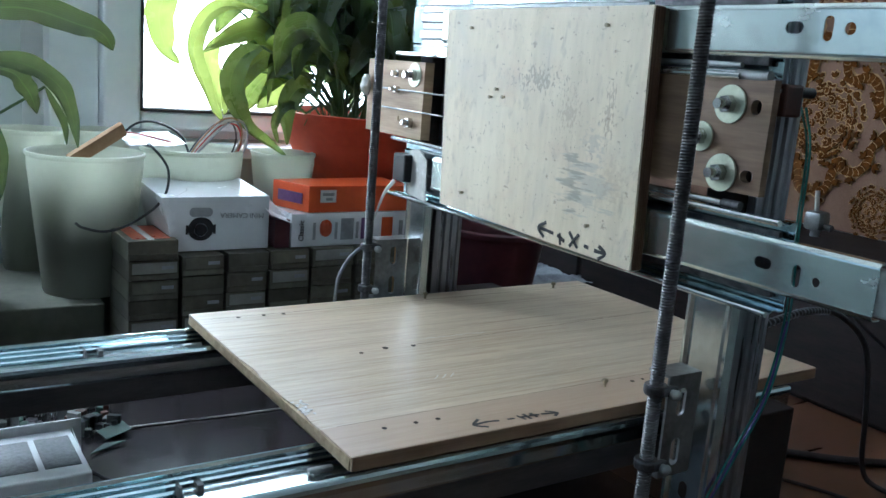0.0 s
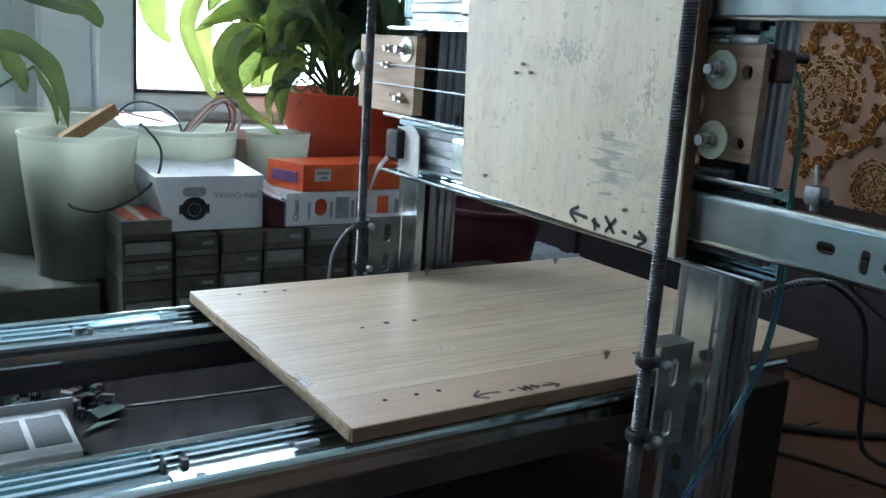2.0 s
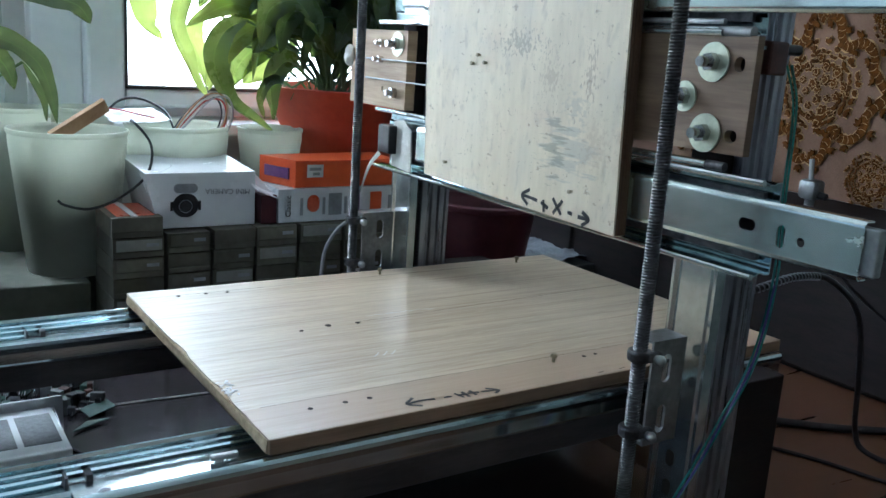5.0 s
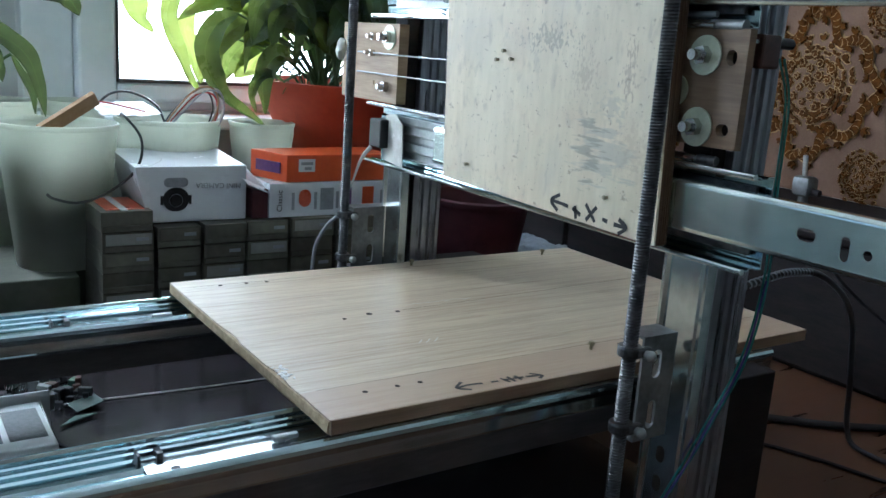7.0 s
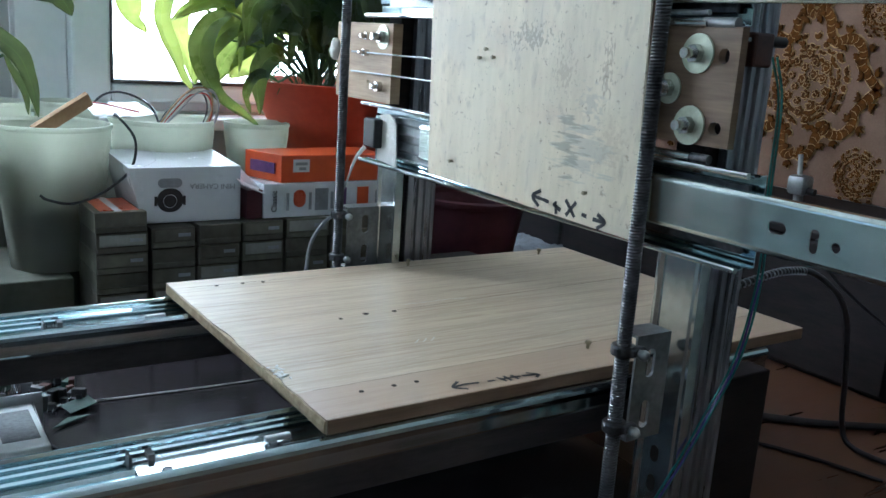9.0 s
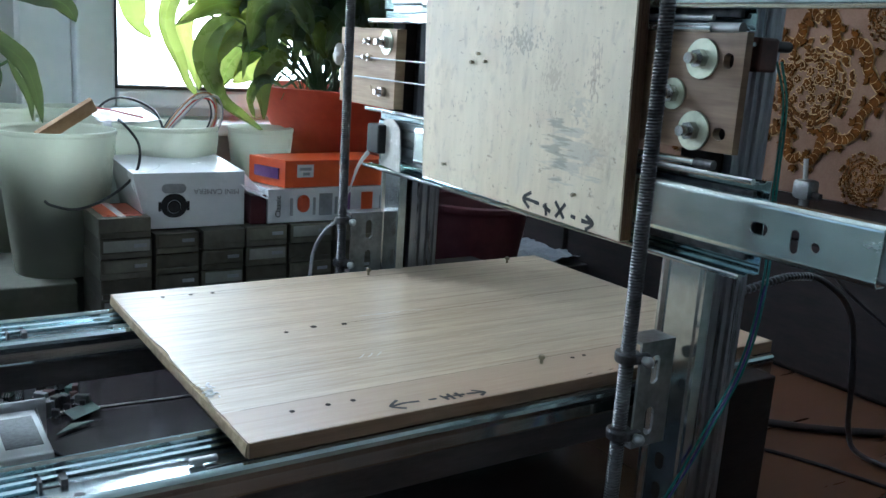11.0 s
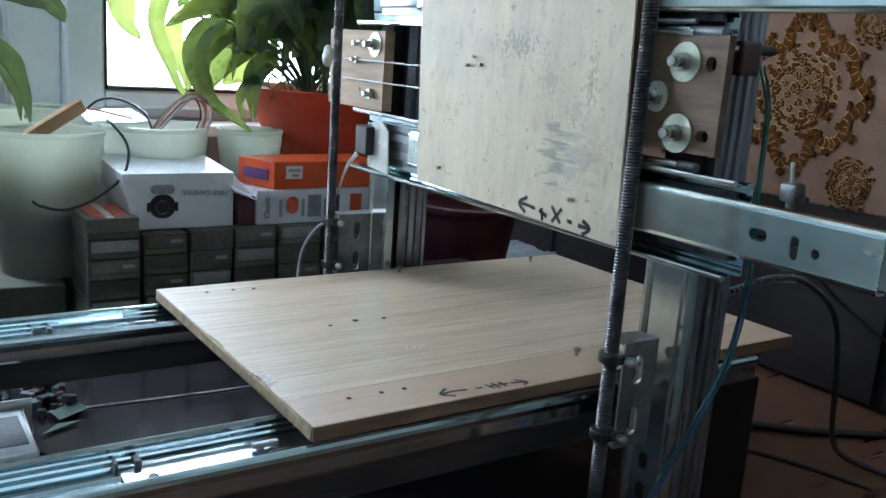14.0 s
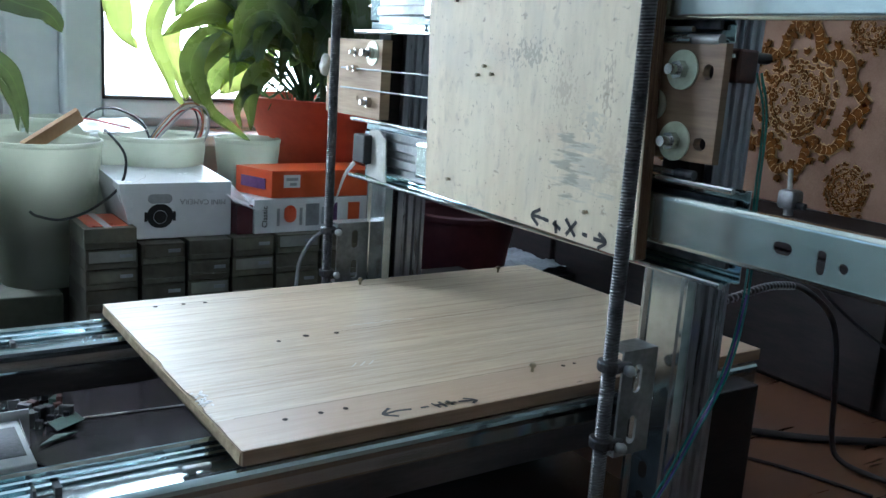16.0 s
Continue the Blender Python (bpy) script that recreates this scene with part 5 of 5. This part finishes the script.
words("MINI CAMERA", at(0.5900, FY - 0.0006, 0.069) @ FACE_S @ pose(0, 0, 0, 0, 0, 178), 0.0145, GREYPRINT, mini, "lettering", "upside-down printed words")
LID = at(0, 1.666, 0.1073) @ pose(0, 0, 0, 3.5, 0, 0) @ at(0, -1.666, 0)
for pts in ([(0.458, 1.668), (0.492, 1.715), (0.500, 1.74)], [(0.640, 1.670), (0.600, 1.715), (0.592, 1.74)], [(0.468, 1.84), (0.515, 1.81)], [(0.638, 1.84), (0.60, 1.812)]):
    seam = bmesh.new()
    stroke(pts, 0.0022, LID, seam)
    part("flap_seam", seam, GREYPRINT, mini, "slit of the tucked lid")

# long white carton with printed pictures, an orange one on it
longbox = carton(0.690, 0.965, 1.650, 1.775, 0.002, 0.0715, WHITEBOX, "long white carton with small printed pictures", "printed_carton")
LY = 1.6495
words("Classic", at(0.712, LY - 0.0006, 0.036) @ FACE_S @ pose(0, 0, 0, 0, 0, 90), 0.016, BLACK, longbox, "lettering", "printed word on the carton")
part("picture", plate(slot(0.767, 0.040, 0.027, 0.036), [], 0.001, at(0, LY, 0) @ FACE_S), REDPRINT, longbox, "red printed picture")
on_front("picture", longbox, LY, 0.802, 0.832, 0.014, 0.060, GREYPRINT, "grey printed picture")
on_front("picture", longbox, LY, 0.850, 0.874, 0.014, 0.060, PURPLE, "dark printed picture")
on_front("picture", longbox, LY, 0.900, 0.927, 0.014, 0.060, ORANGEBOX, "orange printed picture")
for bx in (0.741, 0.791, 0.841):
    on_front("print_bar", longbox, LY, bx - 0.003, bx + 0.003, 0.016, 0.052, GREYPRINT)
on_front("print_bar", longbox, LY, 0.944, 0.953, 0.020, 0.052, GREYPRINT)
dark = carton(0.655, 0.688, 1.652, 1.78, 0.002, 0.060, MAROON, "dark red carton end between the boxes", "carton")
lid = tagged(part("carton_flap", box(-0.03, 0.03, -0.06, 0.06, -0.0008, 0.0008, 0, None, at(0.662, 1.70, 0.079) @ pose(0, 0, 0, 18, 22, 12)), WHITEBOX), "open white carton flap", "flap")
orange = carton(0.690, 0.965, 1.652, 1.775, 0.0730, 0.1285, ORANGEBOX, "flat bright orange carton with a white label", "orange_carton")
for v in orange.children[0].data.vertices:
    if v.co.x < 0.8 and v.co.y < 1.70:
        v.co.x += 0.036
    if v.co.x < 0.8 and v.co.y > 1.70:
        v.co.y -= 0.02
on_front("paper_label", orange, 1.6515, 0.752, 0.788, 0.094, 0.120, WHITEBOX, "white paper label")
on_front("print_bar", orange, 1.6508, 0.757, 0.783, 0.108, 0.114, GREYPRINT)
on_front("print_bar", orange, 1.6508, 0.765, 0.780, 0.098, 0.104, GREYPRINT)
side = Matrix(((-0.33, 0, -0.944, 0.7075), (0.944, 0, -0.33, 1.702), (0, 1, 0, 0.101), (0, 0, 0, 1)))
part("print_bar", box(-0.036, 0.036, -0.012, 0.010, -0.0005, 0.0025, 0, None, side), PURPLE, orange, "purple printed bars")

# ---- things on the table under and behind the machine ----
psu = thing("power_supply", "aluminium power supply with dark perforated panels", "power supply")
part("case", box(-0.06, 0.190, 1.105, 1.250, TABLE_Z + 0.006, -0.150, 0.003), CASE, psu)
part("panel", box(-0.05, 0.130, 1.130, 1.224, -0.1505, -0.1490), MESH, psu, "dark perforated panel")
part("panel", box(0.138, 0.182, 1.130, 1.224, -0.1505, -0.1490), MESH, psu, "dark perforated panel")
part("back_flange", box(-0.06, 0.205, 1.252, 1.2545, TABLE_Z + 0.006, -0.138), CASE, psu)
part("side_flange", plate([(1.10, TABLE_Z + 0.006), (1.25, TABLE_Z + 0.006), (1.25, -0.150), (1.15, -0.165)], [], 0.0015, Matrix(((0, 0, 1, 0.191), (1, 0, 0, 0), (0, 1, 0, 0), (0, 0, 0, 1)))), DULL, psu)
for i in range(70):
    px, py = random.uniform(0.04, 0.27), random.uniform(1.315, 1.43)
    sc = thing("electronic_part", "small loose electronic part in a heap", "electronics", "loose electronic parts")
    rz = random.uniform(0, 180)
    w, d, h = random.uniform(0.004, 0.011), random.uniform(0.004, 0.008), random.uniform(0.008, 0.026)
    z0 = TABLE_Z + 0.006
    part("body", box(-w, w, -d, d, 0, h, 0.001, None, at(px, py, z0) @ pose(0, 0, 0, 0, 0, rz)), (BLACK, ROD, PCB, BLACK, BRACKET, CLUTTER, SWITCH)[i % 7], sc)
    pins = bmesh.new()
    for k in range(3):
        rod_between((-w * 0.7 + k * w * 0.7, d, h * 0.4), (-w * 0.7 + k * w * 0.7, d + 0.006, 0.001), 0.0007, 6, pins)
    bmesh.ops.transform(pins, matrix=at(px, py, z0) @ pose(0, 0, 0, 0, 0, rz), verts=pins.verts)
    part("pins", pins, BOLT, sc)
board = thing("circuit_board", "small green circuit board on the table", "circuit board")
part("board", box(-0.022, 0.022, -0.013, 0.013, 0, 0.0016, 0, None, at(0.262, 1.300, TABLE_Z + 0.014) @ pose(0, 0, 0, 10, -6, 20)), PCB, board)
part("heatsink", plate([(0.0, 0.0), (0.06, 0.010), (0.03, 0.018)], [], 0.002, at(0.215, 1.24, TABLE_Z + 0.009) @ pose(0, 0, 0, 4, 0, 15)), PCB, board)
cord = tagged(part("cord", tube([(0.20, 1.325, TABLE_Z + 0.008), (0.33, 1.315, TABLE_Z + 0.008), (0.47, 1.304, TABLE_Z + 0.008), (0.60, 1.30, TABLE_Z + 0.008)], 0.0014), WHITEWIRE, None, "", True), "thin pale cord on the table", "cord")
lead3 = tagged(part("thin_lead", tube([(0.20, 1.20, TABLE_Z + 0.008), (0.24, 1.13, TABLE_Z + 0.008), (0.32, 1.09, TABLE_Z + 0.008), (0.45, 1.085, TABLE_Z + 0.008), (0.6, 1.10, TABLE_Z + 0.008)], 0.0016), CABLE, None, "", True), "thin dark lead on the table", "cable")

bowl = thing("plant_pot", "dark maroon plastic pot on the table", "pot")
part("shell", lathe([(0.0, 0.0), (0.085, 0.0), (0.119, 0.228), (0.116, 0.228), (0.080, 0.004), (0.0, 0.004)], 44, (1.165, 1.60, TABLE_Z)), MAROON, bowl, "", True)
part("rim", lathe([(0.116, 0.226), (0.124, 0.226), (0.127, 0.232), (0.126, 0.240), (0.121, 0.244), (0.115, 0.240)], 44, (1.165, 1.60, TABLE_Z)), MAROON, bowl, "rolled pot rim", True)
darkbox = carton(1.22, 1.62, 1.56, 1.90, TABLE_Z, -0.125, BLACK, "black box under crumpled paper", "equipment_box")
crumpled("crumpled_paper", 1.42, 1.68, -0.112, 0.36, 0.20, 0.009, PAPER, "crumpled grey paper on a black box", "paper", 0)

# dark cabinet by the wall with a small metal fitting on it
cab = thing("cabinet", "dark wooden cabinet beside the wall", "cabinet")
part("body", box(1.50, 1.945, 0.30, 2.10, TABLE_Z, 0.060, 0.003), DARKWOOD, cab)
part("top", box(1.485, 1.947, 0.29, 2.11, 0.061, 0.073, 0.002), DARKWOOD, cab)
for dy in (0.34, 0.78, 1.22, 1.66):
    part("door", box(1.488, 1.499, dy, dy + 0.42, TABLE_Z + 0.01, 0.055, 0.002), DARKWOOD, cab)
fit = thing("metal_fitting", "small metal cylinder with a pin on the cabinet", "fitting")
part("base", rod_between((1.80, 1.212, 0.073), (1.80, 1.212, 0.090), 0.011, 20), BRACKET, fit, "", True)
part("cylinder", box(1.778, 1.822, 1.190, 1.234, 0.088, 0.132, 0.009), BRACKET, fit, "", True)
part("pin", rod_between((1.80, 1.216, 0.130), (1.80, 1.222, 0.178), 0.0055, 14), DULL, fit, "", True)
part("side_screw", rod_between((1.80, 1.190, 0.10), (1.80, 1.172, 0.098), 0.008, 12), BLACK, fit, "", True)

# heavy black cables on the table
hose = thing("sleeved_cable", "thick black cable with a spiral sleeve", "cable")
hp = [(0.90, 0.72, 0.075), (0.962, 0.70, 0.094), (1.03, 0.70, 0.102), (1.09, 0.70, 0.098), (1.14, 0.70, 0.077), (1.185, 0.70, 0.045), (1.212, 0.70, 0.0), (1.232, 0.70, -0.09), (1.245, 0.70, -0.16), (1.25, 0.68, TABLE_Z + 0.01), (1.26, 0.60, TABLE_Z + 0.006)]
part("cable", tube(hp, 0.0043, 10), CABLE, hose, "", True)
sp = smooth_path(hp[:4], 60)[30:-4]
coil = [p + 0.0050 * Vector((0, math.cos(i * 0.9), math.sin(i * 0.9))) for i, p in enumerate(sp)]
part("spiral_sleeve", tube(coil, 0.0009, 6, 2), GREYPRINT, hose, "grey spiral sleeve", True)
floor_cable = tagged(part("power_cable", tube([(0.98, 0.98, TABLE_Z + 0.008), (1.10, 0.92, TABLE_Z + 0.007), (1.20, 0.85, TABLE_Z + 0.007), (1.30, 0.76, TABLE_Z + 0.007), (1.46, 0.66, TABLE_Z + 0.007)], 0.0065, 10), CABLE, None, "", True), "thick black power cable lying on the table", "cable")
floor_cable2 = tagged(part("thin_cable", tube([(0.98, 0.90, TABLE_Z + 0.004), (1.07, 0.85, TABLE_Z + 0.003), (1.13, 0.78, TABLE_Z + 0.003), (1.17, 0.70, TABLE_Z + 0.003), (1.2, 0.6, TABLE_Z + 0.003)], 0.003, 8), CABLE, None, "", True), "thin black cable lying on the table", "cable")
wall_lead = tagged(part("thin_cable", tube([(1.35, 0.86, 0.09), (1.38, 0.84, 0.03), (1.44, 0.80, -0.03), (1.49, 0.74, -0.08)], 0.003, 8), CABLE, None, "", True), "thin dark cable hanging by the cabinet", "cable")


# ---- tapestry on the wall ----
tap = thing("tapestry", "beige tapestry with brown flowers and scrolls on the wall", "tapestry")
TX = 1.945
part("cloth", box(TX, TX + 0.012, 1.02, 2.05, 0.074, 1.25, 0.002), CLOTH, tap)
TF = at(TX, 0, 0) @ FACE_W


def petal_shape(cx, cy, r, lobes, depth, turn=0.0, n=40):
    return [(cx + r * (1 - depth + depth * math.cos(lobes * (k * math.tau / n))) * math.cos(k * math.tau / n + turn), cy + r * (1 - depth + depth * math.cos(lobes * (k * math.tau / n))) * math.sin(k * math.tau / n + turn)) for k in range(n)]


def leaf_shape(cx, cy, length, width, turn, n=10):
    pts = []
    for k in range(n + 1):
        t = k / n
        pts.append((t * length, width / 2 * math.sin(math.pi * t) ** 0.8 * (1 + 0.25 * (k % 2))))
    for k in range(n - 1, 0, -1):
        t = k / n
        pts.append((t * length, -width / 2 * math.sin(math.pi * t) ** 0.8 * (1 + 0.25 * (k % 2))))
    c, s = math.cos(turn), math.sin(turn)
    return [(cx + x * c - y * s, cy + x * s + y * c) for x, y in pts]


def ornament(cy, cz, sc, framed=True):
    """One bouquet in a scrolled frame; own x runs towards -y."""
    light, brown, step = bmesh.new(), bmesh.new(), [0]

    def both(shape_fn, *args, grow=1.30):
        pts = shape_fn(*args)
        mx, my = sum(p[0] for p in pts) / len(pts), sum(p[1] for p in pts) / len(pts)
        plate([(mx + (x - mx) * grow, my + (y - my) * grow) for x, y in pts], [], 0.0010 + 0.000008 * step[0], TF, light)
        step[0] += 1
        plate(pts, [], 0.0022 + 0.00002 * step[0], TF, brown)
    # bouquet: roses in the middle, leafy sprigs of uneven length round them
    for i in range(24):
        a, rr = i * 2.399, sc * 0.076 * math.sqrt(i / 24)
        bx, by = -cy + rr * math.cos(a), cz + rr * 1.1 * math.sin(a)
        r = sc * random.uniform(0.010, 0.016)
        both(petal_shape, bx, by, r, 6, 0.14, a, grow=1.15)
        for k in range(4):
            q = a + k * 1.7 + random.uniform(-0.3, 0.3)
            rad = r * (0.25 + 0.17 * k)
            arc = [(bx + rad * math.cos(q + w), by + rad * math.sin(q + w)) for w in (0, 0.5, 1.0, 1.5, 1.9)]
            stroke(arc, sc * 0.0014, TF, light, 0.0064)
    for i in range(30):
        a = i * math.tau / 30 + random.uniform(-0.12, 0.12)
        tip = sc * random.uniform(0.088, 0.122) * (1.12 if abs(math.sin(a)) > 0.7 else 1.0)
        for k in range(3):
            rr = sc * 0.064 + (tip - sc * 0.064) * k / 2.6
            x, y = -cy + rr * math.cos(a), cz + rr * math.sin(a)
            for da in ((-0.95, 0.95) if k < 2 else (-0.7, 0.0, 0.7)):
                both(leaf_shape, x, y, sc * random.uniform(0.011, 0.017), sc * 0.0068, a + da + random.uniform(-0.25, 0.25), grow=1.5)
    # ogee frame: a ribbed garland with pale edges
    for sx, sy in ((1, 1), (1, -1), (-1, 1), (-1, -1)) if framed else ():
        path = [(0.0, 0.162), (0.022, 0.172), (0.041, 0.155), (0.047, 0.126), (0.064, 0.102), (0.090, 0.110), (0.115, 0.108), (0.136, 0.085), (0.138, 0.055), (0.160, 0.028), (0.188, 0.0)]
        pts = [(-cy + sx * x * sc, cz + sy * y * sc) for x, y in path]
        stroke(pts, sc * 0.0285, TF, light, 0.0020)
        stroke(pts, sc * 0.023, TF, brown, 0.0058)
        fine = smooth_path([(x, y, 0) for x, y in pts], 4)
        for k in range(0, len(fine) - 1, 2):
            d = (fine[k + 1] - fine[k]).normalized()
            n = Vector((-d.y, d.x, 0))
            c = fine[k]
            stroke([(c.x + n.x * sc * 0.009, c.y + n.y * sc * 0.009), (c.x + d.x * sc * 0.003, c.y + d.y * sc * 0.003), (c.x - n.x * sc * 0.009, c.y - n.y * sc * 0.009)], sc * 0.0011, TF, light, 0.0063)
        for k in range(1, 10):
            x, y = path[k]
            out = math.atan2(sy * y, sx * x)
            for turn in (out + random.uniform(-0.5, 0.5), out + math.pi + random.uniform(-0.5, 0.5)) if k % 2 else ():
                ox, oy = -cy + sx * x * sc + sc * 0.014 * math.cos(turn), cz + sy * y * sc + sc * 0.014 * math.sin(turn)
                for da in (-0.7, 0.0, 0.7):
                    both(leaf_shape, ox, oy, sc * random.uniform(0.013, 0.020), sc * 0.0070, turn + da, grow=1.25)
    tagged(part("gold_outline", light, ORN_LIGHT, tap, "golden outlines woven into cloth"), kind="stuff")
    tagged(part("brown_ornament", brown, ORN, tap, "brown woven flowers and scrolls"), kind="stuff")


for oy, oz in ((1.335, 0.330), (1.335, 0.690), (1.335, 1.050), (1.71, 0.330), (1.71, 0.690), (1.71, 1.050)):
    ornament(oy, oz, 1.0)
for oy, oz in ((1.165, 0.135), (1.165, 0.510), (1.52, 0.150), (1.52, 0.510), (1.52, 0.870)):
    ornament(oy, oz, 0.55, False)


# ---- movement ----
# travel of the bed along x, of its near slide, and of the carriage along y
BED = [(0, -0.0159), (0.5, 0.0054), (1, 0.0042), (1.5, 0.005), (2, -0.0015), (2.5, -0.0259), (3, -0.05), (3.5, -0.0765), (4, -0.0784), (6.3, -0.078), (6.5, -0.0606), (7, -0.0), (7.5, 0.0024), (8, 0.0035), (8.5, 0.004), (9, 0.0042), (9.4, 0.004), (10.6, -0.079), (11.5, -0.0787), (12, -0.0529), (12.5, -0.0281), (13, -0.0044), (13.5, 0.0027), (14, 0.0034), (14.5, 0.0026), (15, -0.0197), (15.5, -0.0433), (16, -0.0679)]
SLIDE = [(0, 0.0), (0.5, 0.0), (1, 0.0), (1.5, 0.0), (2, -0.0015), (2.5, -0.0259), (3, -0.05), (3.5, -0.0765), (4, -0.0784), (6.3, -0.078), (6.5, -0.0606), (7, -0.0), (7.5, 0.0), (8, 0.0), (8.5, 0.0), (9, 0.0), (9.4, 0.0), (10.6, -0.079), (11.5, -0.0787), (12, -0.0529), (12.5, -0.0281), (13, -0.0044), (13.5, 0.0), (14, 0.0), (14.5, 0.0), (15, -0.0197), (15.5, -0.0433), (16, -0.0679)]
CARRIAGE = [(0, 0.0773), (0.5, 0.0779), (1, 0.0474), (1.5, 0.0096), (2, -0.0049), (2.5, -0.0039), (3, -0.0045), (3.5, -0.0054), (4, 0.0056), (4.95, 0.078), (5.2, 0.078), (6.2, 0.0), (6.5, -0.0002), (7, -0.0), (7.5, 0.0244), (8, 0.0681), (8.5, 0.0741), (9, 0.0241), (9.3, 0.0), (10.4, 0.0), (11.3, 0.076), (11.5, 0.0795), (12, 0.0798), (12.5, 0.0793), (13, 0.0787), (13.5, 0.0677), (14, 0.0302), (14.5, 0.0009), (15, 0.0002), (15.5, 0.0005), (16, 0.0005)]


def motions():
    walk(bed, [(t, pose(v, 0, 0)) for t, v in BED])
    walk(near_slide, [(t, pose(v, 0, 0)) for t, v in SLIDE])
    walk(far_slide, [(t, pose(0.6 * v, 0.43, 0)) for t, v in SLIDE])
    walk(carriage, [(t, pose(0, v, 0)) for t, v in CARRIAGE])


motions()
